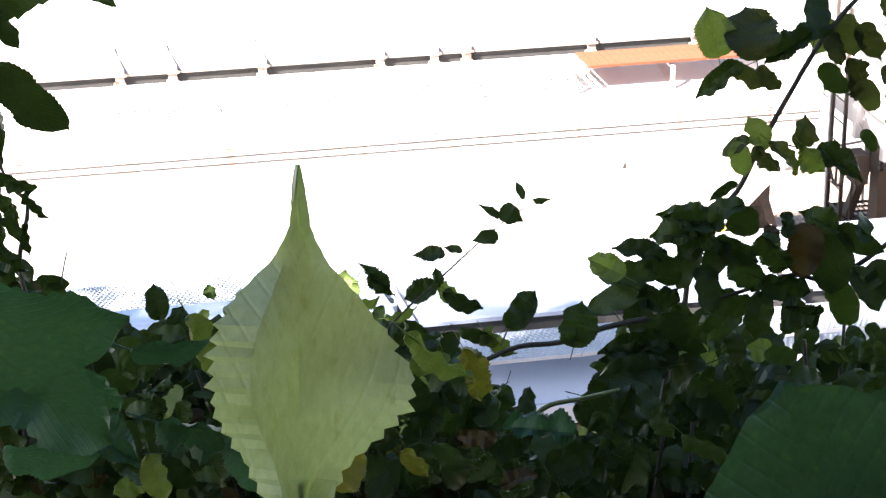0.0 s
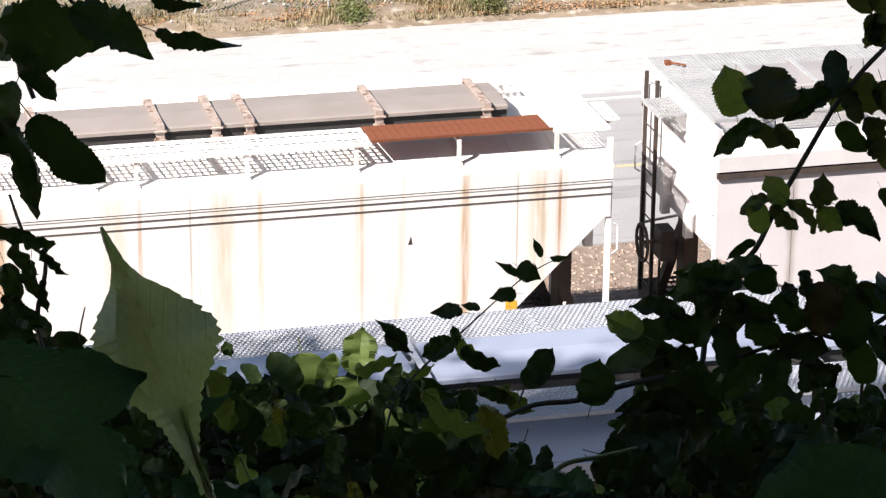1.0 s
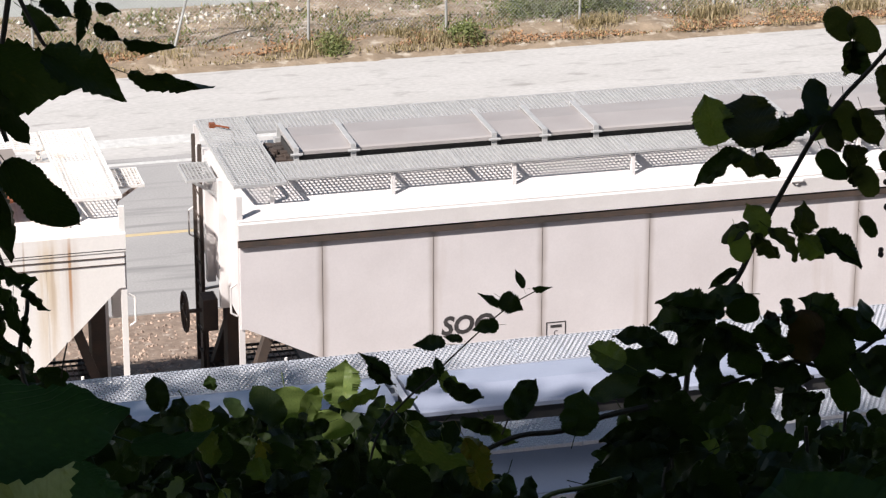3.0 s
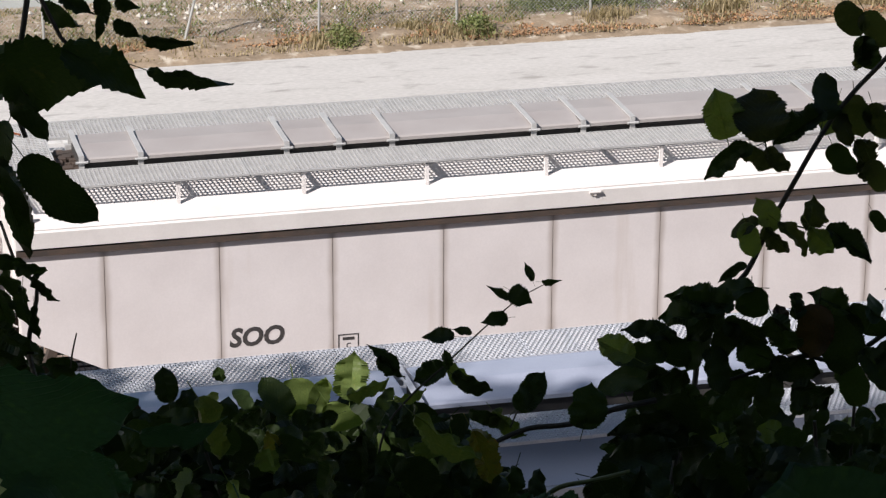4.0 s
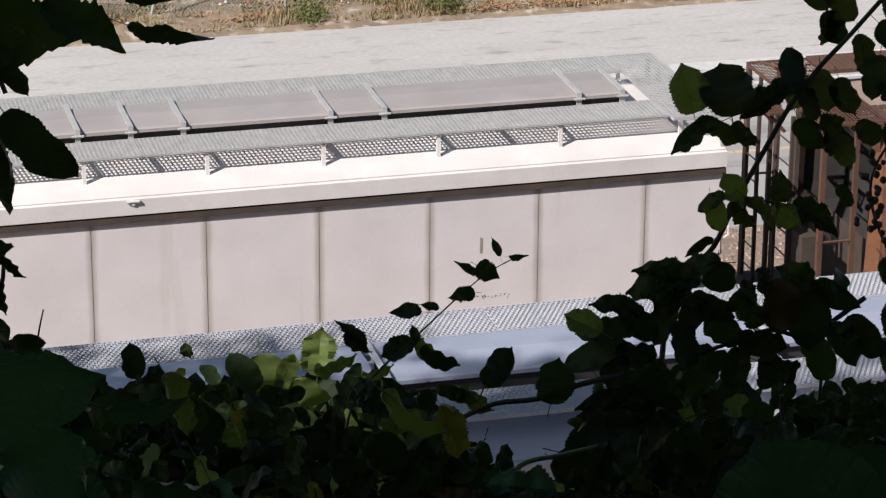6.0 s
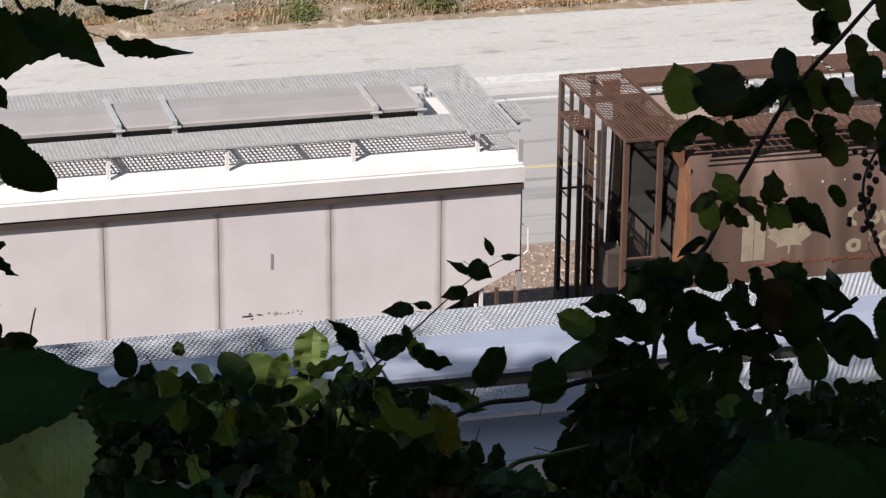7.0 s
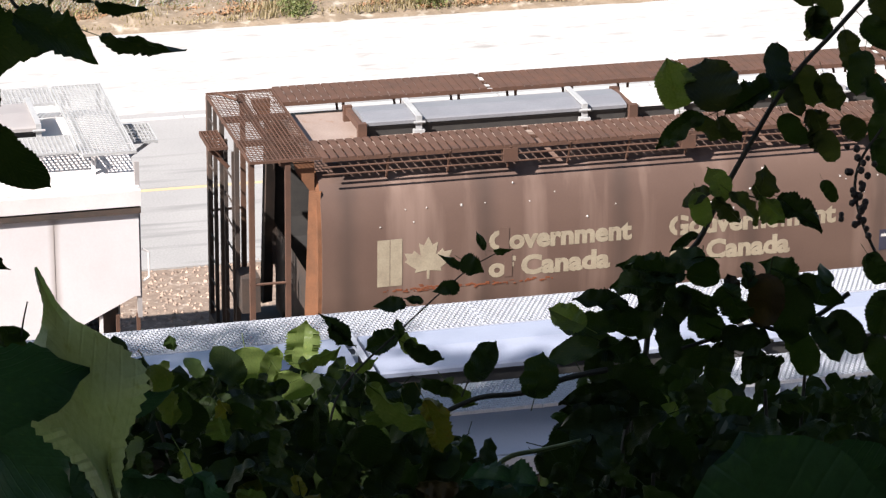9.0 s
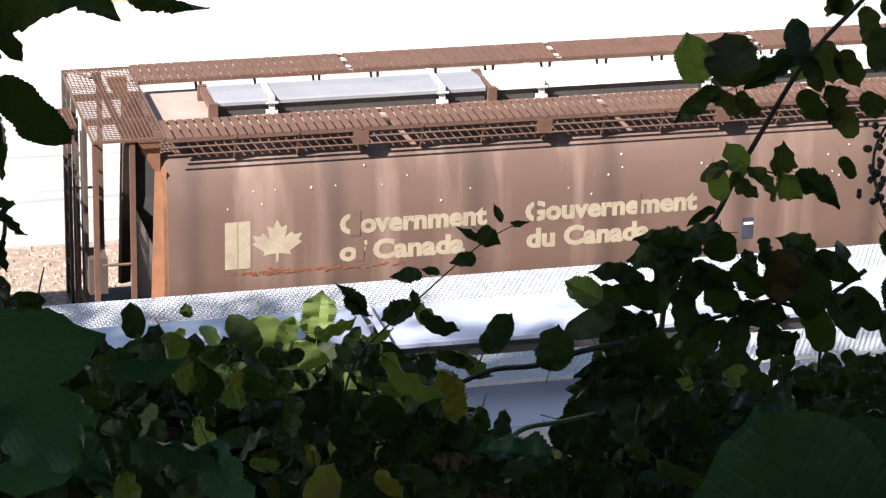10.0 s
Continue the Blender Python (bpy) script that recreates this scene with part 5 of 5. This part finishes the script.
def leaf_mesh(name, mat, wide, seed, teeth=11, tooth=0.07, lobes=0.0, fold=0.25, droop=0.25, tip=0.12, outline=None, crumple=0.10):
    """A serrated leaf one long, along +x from its stalk, folded along the midrib and curved, with a stalk."""
    rnd = random.Random(seed)
    n = teeth * 2
    g = Geo()
    rows = []
    for k in range(n + 1):
        t = k / n
        w = wide * 0.5 * (1 - abs(2 * t ** 0.86 - 1) ** 2.3) ** 0.56
        if outline:
            w = wide * 0.5 * float(np.interp(t, *outline))
        elif tip and t > 1 - 1.9 * tip:
            q = (t - 1 + 1.9 * tip) / (1.9 * tip)
            w *= 1 - 0.80 * q * q * (3 - 2 * q)
        if lobes:
            w *= 1 + lobes * math.cos(t * math.tau * 2.4 + 0.6)
        jags = [1 + tooth * (1 if k % 2 else -1) * rnd.uniform(0.3, 1.7) + 0.16 * noise.noise(Vector((t * 3.3, seed * 1.7, q * 5))) for q in (0, 1)]
        z = -droop * t * t + 0.03 * math.sin(7 * t + seed)
        row = []
        for s in (-1, -0.55, 0, 0.55, 1):
            e = w * s * (jags[s > 0] if abs(s) == 1 else 1)
            crease = crumple * noise.noise(Vector((t * 5, s * 1.7 + seed * 3.3, seed)))
            row.append((t - min(0.04 * w, 0.35 / n) * abs(s) * (k % 2), e + crumple * 0.35 * noise.noise(Vector((t * 4, s + 9, seed))) * abs(s), z + abs(e) * fold + crease * abs(s) + 0.02 * math.sin(20 * t + 3 * s) * abs(s)))
        rows.append(row)
    for row in rows:
        g.v += row
    for k in range(n):
        for j in range(4):
            a = k * 5 + j
            g.f.append((a, a + 1, a + 6, a + 5))
    g.tube((-0.28, 0, -0.05), (0.02, 0, 0.0), 0.014, 5, 0.011)
    g.tube((0.0, 0, -0.006), (0.5, 0, -0.012 - droop * 0.25), 0.011, 4, 0.007)
    return g.mesh(name, mat, True)


LEAVES = {}
for mt in (LEAF, LEAF_SPRIG, LEAF_PALE_LIT, LEAF_BROWN, LEAF_YELLOW, LEAF_BIG):
    LEAVES[mt.name] = [leaf_mesh("leaf", mt, 1.0, s, 17 + s % 4, 0.030 + 0.012 * (s % 3), 0, 0.12 + 0.12 * (s % 3), 0.12 + 0.14 * (s % 4), 0.05 + 0.035 * (s % 3), crumple=0.10 + 0.10 * (s % 3)) for s in range(9)]


LEAVES["jagged"] = [leaf_mesh("leaf", LEAF, 1.0, 70 + s, 11 + s % 3, 0.08, 0, 0.2, 0.15 + 0.1 * (s % 2), 0.24, crumple=0.16) for s in range(5)]


def leaf_pose(p, length, wide, ang, tilt, roll=0):
    """Centre p; the tip points at ang degrees in the plane across the sight line; tilt turns the blade away about its length, roll dips its tip."""
    r, u, f = AXES
    c, s = math.cos(radians(ang)), math.sin(radians(ang))
    x = r * c + u * s
    y = u * c - r * s
    z = -f
    m = Matrix((x, y, z)).transposed().to_4x4()
    m = m @ Matrix.Rotation(radians(tilt), 4, "X") @ Matrix.Rotation(radians(roll), 4, "Y")
    start = Vector(p) - (m.to_3x3() @ Vector((length / 2, 0, 0)))
    return Matrix.Translation(start) @ m @ Matrix.Diagonal((length, length * wide, length, 1))


def hang_leaf(parent, p, length, wide, ang, tilt, rnd, kind):
    """One leaf of its own under a plant."""
    ob = part("leaf", rnd.choice(LEAVES[kind if isinstance(kind, str) else kind.name]), None, parent)
    ob.matrix_basis = parent.matrix_basis.inverted() @ leaf_pose(p, length, wide, ang, tilt, rnd.uniform(-15, 25))
    return ob


def sprig(parent, rows, seed, pick):
    rnd = random.Random(seed)
    for k, (a, b, d, l, w, ang, tilt) in enumerate(rows):
        hang_leaf(parent, spot(a, b, d), l / 1000 * d, w, ang, tilt + rnd.uniform(-8, 8), rnd, pick(k, rnd))


def stem(parent, pts, r0, r1, mat=None, name="stem"):
    """A bent, tapering stem through the places given."""
    ps = [spot(*p) for p in pts]
    fine = []
    for k in range(len(ps) - 1):
        p0, p1, p2, p3 = ps[max(0, k - 1)], ps[k], ps[k + 1], ps[min(len(ps) - 1, k + 2)]
        for j in range(4):
            t = j / 4
            fine.append(0.5 * ((2 * p1) + (p2 - p0) * t + (2 * p0 - 5 * p1 + 4 * p2 - p3) * t * t + (3 * p1 - p0 - 3 * p2 + p3) * t ** 3))
    fine.append(ps[-1])
    n = len(fine) - 1
    inv = parent.matrix_basis.inverted()
    g = Geo().sweep([inv @ p for p in fine], [r0 + (r1 - r0) * k / n for k in range(n + 1)])
    return part(name, g, mat or BARK, parent, smooth=True)


def plant(name, label, base, category="bush"):
    return thing(name, label, category, at=base)


def hill_z(x, y):
    return min(15.3, 15.0 - 0.80 * (y - 2.0)) + 0.25 * height_noise(x, y, 0.4) if y < 20.5 else 0.0


g = Geo()
HX, HY = 60, 50
for j in range(HY + 1):
    for i in range(HX + 1):
        x, y = -45 + 110 * i / HX, -25 + 46 * j / HY
        g.v.append((x, y, max(-0.06, hill_z(x, y))))
for j in range(HY):
    for i in range(HX):
        a = j * (HX + 1) + i
        g.f.append((a, a + 1, a + HX + 2, a + HX + 1))
solid("hillside", g, SOIL, "steep dark soil hillside above the tracks", "hillside", kind="structure", smooth=True)

# Light and shade by leaf colour: dark where shaded, pale where sunlit.
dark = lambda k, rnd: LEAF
some = lambda k, rnd: rnd.choice((LEAF, LEAF, LEAF, LEAF_PALE_LIT))
pale = lambda k, rnd: rnd.choice((LEAF_PALE_LIT, LEAF_PALE_LIT, LEAF_YELLOW, LEAF_PALE_LIT, LEAF))

overhang = plant("hanging_branch", "dark serrated leaves on a hanging branch in shade", tuple(spot(-136, 90, 3.5)), "branch")
sprig(overhang, OVERHANG_A, 1, lambda k, r: "jagged" if k < 3 else LEAF)
sprig(overhang, OVERHANG_B, 2, lambda k, r: "jagged")
stem(overhang, STEM_OVERHANG, 0.004, 0.003)
stem(overhang, STEM_OVERHANG_SIDE, 0.003, 0.002)

arch = plant("bramble_branch", "arching bramble branch with round toothed green leaves", (1.9, 3.9, hill_z(1.9, 3.9)), "branch")
sprig(arch, SPRIG_A, 3, lambda k, r: LEAF_PALE_LIT if k in (0, 9) else LEAF if k in (2, 3) else LEAF_SPRIG)
sprig(arch, SPRIG_B, 4, lambda k, r: LEAF_PALE_LIT if k in (6, 9) else LEAF if k % 3 == 0 else LEAF_SPRIG)
sprig(arch, SPRIG_D, 6, lambda k, r: LEAF if k % 3 else LEAF_SPRIG)
sprig(arch, SPRIG_C, 5, lambda k, r: LEAF_PALE_LIT if k == 0 else LEAF)
stem(arch, STEM_SPRIG, 0.0036, 0.0048)
stem(arch, STEM_SPRIG_SIDE, 0.0016, 0.0012)
cluster = stem(arch, BERRY_STEM, 0.002, 0.0025, name="berry_stalk")
ball = bmesh.new()
bmesh.ops.create_icosphere(ball, subdivisions=2, radius=1)
for v in ball.verts:
    v.co *= 1 + 0.18 * noise.noise(v.co * 3.1)
ball_me = bpy.data.meshes.new("berry")
ball.to_mesh(ball_me)
ball.free()
ball_me.materials.append(BERRY)
rnd = random.Random(6)
for q in [p for p in BERRY_SPOTS for _ in range(2)]:
    ob = part("berry", ball_me, BERRY, arch)
    r = rnd.uniform(0.0038, 0.0058)
    ob.matrix_basis = arch.matrix_basis.inverted() @ Matrix.Translation(spot(q[0] + rnd.uniform(-2.0, 2.0), q[1] + rnd.uniform(-2.0, 2.0), q[2])) @ Matrix.Diagonal((r, r, r * 1.15, 1))

vine = plant("bramble_shoot", "thin bramble shoot with small dark leaves", (0.6, 3.9, hill_z(0.6, 3.9)), "branch")
sprig(vine, VINE, 7, lambda k, r: "jagged" if k < 9 else LEAF)
stem(vine, STEM_VINE, 0.0007, 0.0020)

left_bush = plant("bramble_bush", "dense dark bramble bush with a few sunlit pale leaves", (0.2, 4.4, hill_z(0.2, 4.4)))
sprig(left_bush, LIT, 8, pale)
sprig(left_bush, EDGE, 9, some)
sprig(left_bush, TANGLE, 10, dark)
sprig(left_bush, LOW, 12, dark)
sprig(left_bush, BRIGHT, 13, lambda k, r: (LEAF_BIG, LEAF_BIG, LEAF_PALE_LIT, LEAF_YELLOW)[k % 4])
sprig(left_bush, GLEAM, 14, lambda k, r: (LEAF_BIG, LEAF_PALE_LIT, LEAF_YELLOW)[k % 3])
stem(left_bush, STEM_TANGLE, 0.002, 0.004)
stem(left_bush, STEM_THIN, 0.001, 0.0015)
stem(left_bush, STEM_CANE, 0.004, 0.003, CANE)
stem(left_bush, STEM_LEAF, 0.0015, 0.001)

right_bush = plant("bramble_bush", "tall dense bramble thicket of dark toothed leaves", (1.6, 4.3, hill_z(1.6, 4.3)))
sprig(right_bush, HEDGE_A, 14, lambda k, r: LEAF_PALE_LIT if k == 0 else LEAF)
sprig(right_bush, HEDGE_C, 16, dark)
sprig(right_bush, HEDGE_D, 17, dark)
sprig(right_bush, HEDGE_B, 15, lambda k, r: LEAF_BROWN if k in (0, 6) else LEAF)
stem(right_bush, STEM_HEDGE, 0.004, 0.003)
stem(right_bush, STEM_LOW, 0.0035, 0.0045)


OPENING = (36, -66, 20, 13)  # a gap between the two bushes


def bank(parent, edge, n, d0, d1, size, seed, joined=False, sparse=0.0, low=-100):
    """Leaves all over the face of a bush, under its uneven upper edge."""
    rnd = random.Random(seed)
    xs, zs = [p[0] for p in edge], [p[1] for p in edge]
    g = {}
    inv = parent.matrix_basis.inverted()
    for _ in range(n):
        a = rnd.uniform(xs[0], xs[-1])
        top = float(np.interp(a, xs, zs))
        b = top - (top - low) * rnd.random() ** (1.0 + sparse) - 4
        d = rnd.uniform(d0, d1)
        l = size * rnd.uniform(0.6, 1.35)
        if ((a - OPENING[0]) / OPENING[2]) ** 2 + ((b - OPENING[1]) / OPENING[3]) ** 2 < 1:
            continue
        kind = rnd.choices((LEAF, LEAF_PALE_LIT, LEAF_BROWN, LEAF_YELLOW), (94, 3, 2, 1))[0]
        ang, tilt = rnd.gauss(-60, 70), rnd.gauss(0, 38)
        if not joined:
            hang_leaf(parent, spot(a, b, d), l, rnd.uniform(0.42, 0.75), ang, tilt, rnd, kind)
        else:
            m = inv @ leaf_pose(spot(a, b, d), l, rnd.uniform(0.5, 0.85), ang, tilt, rnd.uniform(-30, 30))
            ws = (0, 0.34, 0.5, 0.42, 0.2, 0)
            pts = [m @ Vector((t, s * w, abs(w) * 0.25 - 0.2 * t * t)) for t, w in zip((0, 0.15, 0.4, 0.65, 0.88, 1), ws) for s in (-1, 0, 1)]
            g.setdefault(kind, Geo()).add(pts, [(k * 3 + j, k * 3 + j + 1, k * 3 + j + 4, k * 3 + j + 3) for k in range(5) for j in (0, 1)])
    for kind, q in g.items():
        tagged(part("foliage", q, kind, parent), kind="stuff")


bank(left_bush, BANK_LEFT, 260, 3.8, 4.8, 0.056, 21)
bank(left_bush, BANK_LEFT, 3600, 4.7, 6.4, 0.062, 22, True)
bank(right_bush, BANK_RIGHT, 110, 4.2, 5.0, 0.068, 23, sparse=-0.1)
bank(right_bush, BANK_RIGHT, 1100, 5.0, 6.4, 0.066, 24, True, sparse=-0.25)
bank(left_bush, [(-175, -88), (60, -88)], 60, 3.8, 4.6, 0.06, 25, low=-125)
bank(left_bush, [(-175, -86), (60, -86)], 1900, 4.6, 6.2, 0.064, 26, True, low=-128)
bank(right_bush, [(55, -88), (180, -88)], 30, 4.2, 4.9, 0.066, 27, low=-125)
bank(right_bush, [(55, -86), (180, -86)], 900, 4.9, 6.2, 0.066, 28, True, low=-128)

# canes that carry the leaves down to the ground
rnd = random.Random(31)
for bush, lo, hi in ((left_bush, -140, 20), (right_bush, 55, 150)):
    for k in range(9):
        a = rnd.uniform(lo, hi)
        d = rnd.uniform(4.5, 5.4)
        top = spot(a, rnd.uniform(-75, -50), d)
        foot = Vector((top.x + rnd.uniform(-.3, .3), top.y + rnd.uniform(-0.2, 0.5), 0))
        foot.z = hill_z(foot.x, foot.y) - 0.05
        mid = (top + foot) / 2 + Vector((rnd.uniform(-.1, .1), -0.1, 0.1))
        inv = bush.matrix_basis.inverted()
        part("cane", Geo().tube(inv @ foot, inv @ mid, 0.008, 7, 0.006).tube(inv @ mid, inv @ top, 0.006, 7, 0.003), BARK, bush)


# broad leaves close to the camera
def broad(name, label, mat, p, length, wide, ang, tilt, roll, seed, lobes=0.0, teeth=12, tooth=0.05):
    b = plant(name, label, tuple(p), "leaf")
    me = leaf_mesh("blade", mat, 1.0, seed, teeth, tooth, lobes, 0.22, 0.12, 0.04)
    ob = part("blade", me, mat, b)
    m = leaf_pose(p, length, wide, ang, tilt, roll)
    inv = b.matrix_basis.inverted()
    ob.matrix_basis = inv @ m
    base = m.translation
    foot = Vector((base.x, base.y + 0.1, hill_z(base.x, base.y + 0.1) - 0.03))
    mid = base.lerp(foot, 0.4) + Vector((0.03, -0.02, 0))
    part("stalk", Geo().sweep([inv @ base, inv @ mid, inv @ foot], [0.003, 0.004, 0.006]), CANE, b, smooth=True)
    return b


def mr(px):
    return px / 5.213


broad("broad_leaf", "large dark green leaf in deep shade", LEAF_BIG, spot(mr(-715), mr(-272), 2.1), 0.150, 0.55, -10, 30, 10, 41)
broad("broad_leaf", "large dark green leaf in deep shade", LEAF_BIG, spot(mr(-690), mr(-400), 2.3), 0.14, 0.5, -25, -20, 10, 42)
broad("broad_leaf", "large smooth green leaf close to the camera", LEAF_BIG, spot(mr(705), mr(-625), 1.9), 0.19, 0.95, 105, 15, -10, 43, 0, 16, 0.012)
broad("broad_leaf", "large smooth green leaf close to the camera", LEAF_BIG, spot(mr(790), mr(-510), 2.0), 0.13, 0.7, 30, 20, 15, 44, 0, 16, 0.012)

hero_leaf = plant("swaying_leaf", "pale green pointed leaf swaying in the wind", (0, 0, 0), "leaf")
me = leaf_mesh("blade", LEAF_HERO, 1.0, 5, 30, 0.045, 0, 0.14, 0.10, 0.30, ((0, 0.13, 0.26, 0.35, 0.43, 0.50, 0.57, 0.64, 0.70, 0.78, 0.86, 1.0), (0.15, 0.19, 0.28, 0.46, 0.78, 0.96, 1.0, 0.88, 0.62, 0.28, 0.12, 0.02)), crumple=0.18)
blade = part("blade", me, LEAF_HERO, hero_leaf)
blade.matrix_basis = Matrix.Translation((-0.045, 0, 0)) @ Matrix.Rotation(radians(14), 4, "X") @ Matrix.Diagonal((0.210, 0.092, 0.170, 1))
part("stalk", Geo().sweep([(0.02, 0, -0.003), (-0.06, 0.0, -0.004), (-0.3, 0.012, -0.03), (-0.6, 0.02, -0.1)], [0.003, 0.0035, 0.005, 0.006]), CANE, hero_leaf, smooth=True)


# ---- unseen trees, added to shade the bushes and the near car ----
def shade_tree(label, foot, top, crown, n, seed, size, windows=()):
    """An added, unseen shade-caster: a trunk with limbs and a crown of many small leaves in clumps with gaps."""
    t = thing("tree", label, "tree", "hillside trees", foot)
    f, c = Vector(foot), Vector(top)
    rnd = random.Random(seed)
    c0 = c - f
    part("trunk", Geo().tube((0, 0, -0.3), c0 * 0.5, 0.22, 10, 0.15).tube(c0 * 0.5, c0, 0.15, 8, 0.06), BARK, t)
    q = Geo()
    centres = []
    for _ in range(60):
        while True:
            o = Vector((rnd.uniform(-1, 1), rnd.uniform(-1, 1), rnd.uniform(-1, 1)))
            if o.length < 1:
                break
        centres.append(c0 + Vector((o.x * crown[0], o.y * crown[1], o.z * crown[2])))
    limbs = Geo()
    for o in centres[::5]:
        if any((f + c0.lerp(o, q / 8) - p).cross(SUN_FROM).length < r + 0.1 for p, r in windows for q in range(9)):
            continue
        limbs.tube(c0, o, 0.05, 6, 0.015)
    part("limbs", limbs, BARK, t)
    for _ in range(n):
        o = rnd.choice(centres) + Vector((rnd.gauss(0, 0.45), rnd.gauss(0, 0.45), rnd.gauss(0, 0.4)))
        a = Vector((rnd.uniform(-1, 1), rnd.uniform(-1, 1), rnd.uniform(-1, 1))).normalized() * size * rnd.uniform(.6, 1.3)
        b = a.orthogonal().normalized() * a.length * 0.4
        b = Matrix.Rotation(rnd.uniform(0, 6.28), 3, a) @ b
        if any((f + o - p).cross(SUN_FROM).length < r for p, r in windows):
            continue
        q.add([o - a, o - a * 0.2 + b, o + a, o - a * 0.2 - b], [(0, 1, 2, 3)])
    tagged(part("crown", q, LEAF, t), kind="stuff")
    return t


# Holes cut through the added crowns so that sun reaches chosen leaves.
SUN_GAPS = ((spot(-36, -52, 4.6), 0.165), (spot(50, -75, 4.1), 0.09), (spot(60, -31, 4.2), 0.06), (spot(-100, -62, 3.2), 0.03))
near_crown = Vector((0.9, 4.0, 15.9)) + SUN_FROM * 9.0
shade_tree("unseen leafy tree added to shade the bushes", (near_crown.x, near_crown.y - 1.5, hill_z(near_crown.x, near_crown.y - 1.5)), tuple(near_crown), (3.2, 3.0, 2.2), 9000, 51, 0.14, SUN_GAPS)
side_crown = Vector((-0.35, 2.4, 16.0)) + SUN_FROM * 7.0
shade_tree("unseen leafy tree added to shade the bushes", (side_crown.x, side_crown.y - 1.0, hill_z(side_crown.x, side_crown.y - 1.0)), tuple(side_crown), (2.0, 2.0, 1.7), 6000, 52, 0.13, SUN_GAPS)
# Added out of view to keep skylight off the bushes.
for k, (x, y, z) in enumerate(((0.5, -3.5, 17.6), (4.5, -2.8, 17.8), (-3.8, -3.0, 18.0), (1.0, -2.6, 20.6))):
    shade_tree("unseen dense tree added behind the camera to block skylight", (x, y - 0.4, hill_z(x, y - 0.4)), (x, y, z), (2.4, 0.9, 1.9), 13000, 55 + k, 0.13)
for k, (x, y, z) in enumerate(((-2.6, 0.6, 20.2), (2.6, 0.9, 20.4))):
    shade_tree("unseen dense canopy tree added over the camera to block skylight", (x * 2.2, -1.6, hill_z(x * 2.2, -1.6)), (x, y, z), (3.0, 2.2, 1.0), 15000, 70 + k, 0.15, SUN_GAPS)
# Added out of view; their crowns dapple the near car's roof.
for k, (x, y, d) in enumerate(((2.6, 28.4, 24.0), (4.9, 27.6, 26.0), (8.0, 26.0, 27.0), (12.0, 25.6, 28.0))):
    c = Vector((x, y, 4.6)) + SUN_FROM * d
    shade_tree("unseen tall tree added on the slope to shade the near car", (c.x, c.y, max(0, hill_z(c.x, c.y))), tuple(c), (1.7, 1.5 if k < 2 else 1.1, 1.2), (1100, 1100, 3200, 1200)[k], 60 + k, 0.2)
TRAIN = [car_white, car_soo, car_brown]


# ---- what moves ----
def motions():
    rows = [(0.0, -13.98), (0.5, -12.375), (1.0, -10.768), (1.5, -9.161), (2.0, -7.574), (2.5, -6.005), (4.0, -1.474), (4.5, 0.0), (5.0, 1.448), (5.5, 2.871),
            (6.0, 4.276), (7.5, 8.35), (8.0, 9.625), (8.5, 10.858), (9.0, 12.066), (9.5, 13.24), (10.0, 14.35)]
    for car in TRAIN:
        x, y, z = car.location
        walk(car, [(t, pose(x - s, y, z)) for t, s in rows])
    r, u, f = AXES
    place = overhang.matrix_basis.copy()
    walk(overhang, [(t, Matrix.Translation((r * dx + u * dy) * 0.0034) @ place) for t, dx, dy in SWAY])
    leaf_rows = []
    for t, a, b, ang, d in HERO:
        c, s = math.cos(radians(ang)), math.sin(radians(ang))
        turn = Matrix((r * c + u * s, u * c - r * s, -f)).transposed().to_4x4()
        leaf_rows.append((t, Matrix.Translation(spot(a, b, d)) @ turn))
    walk(hero_leaf, leaf_rows)


motions()
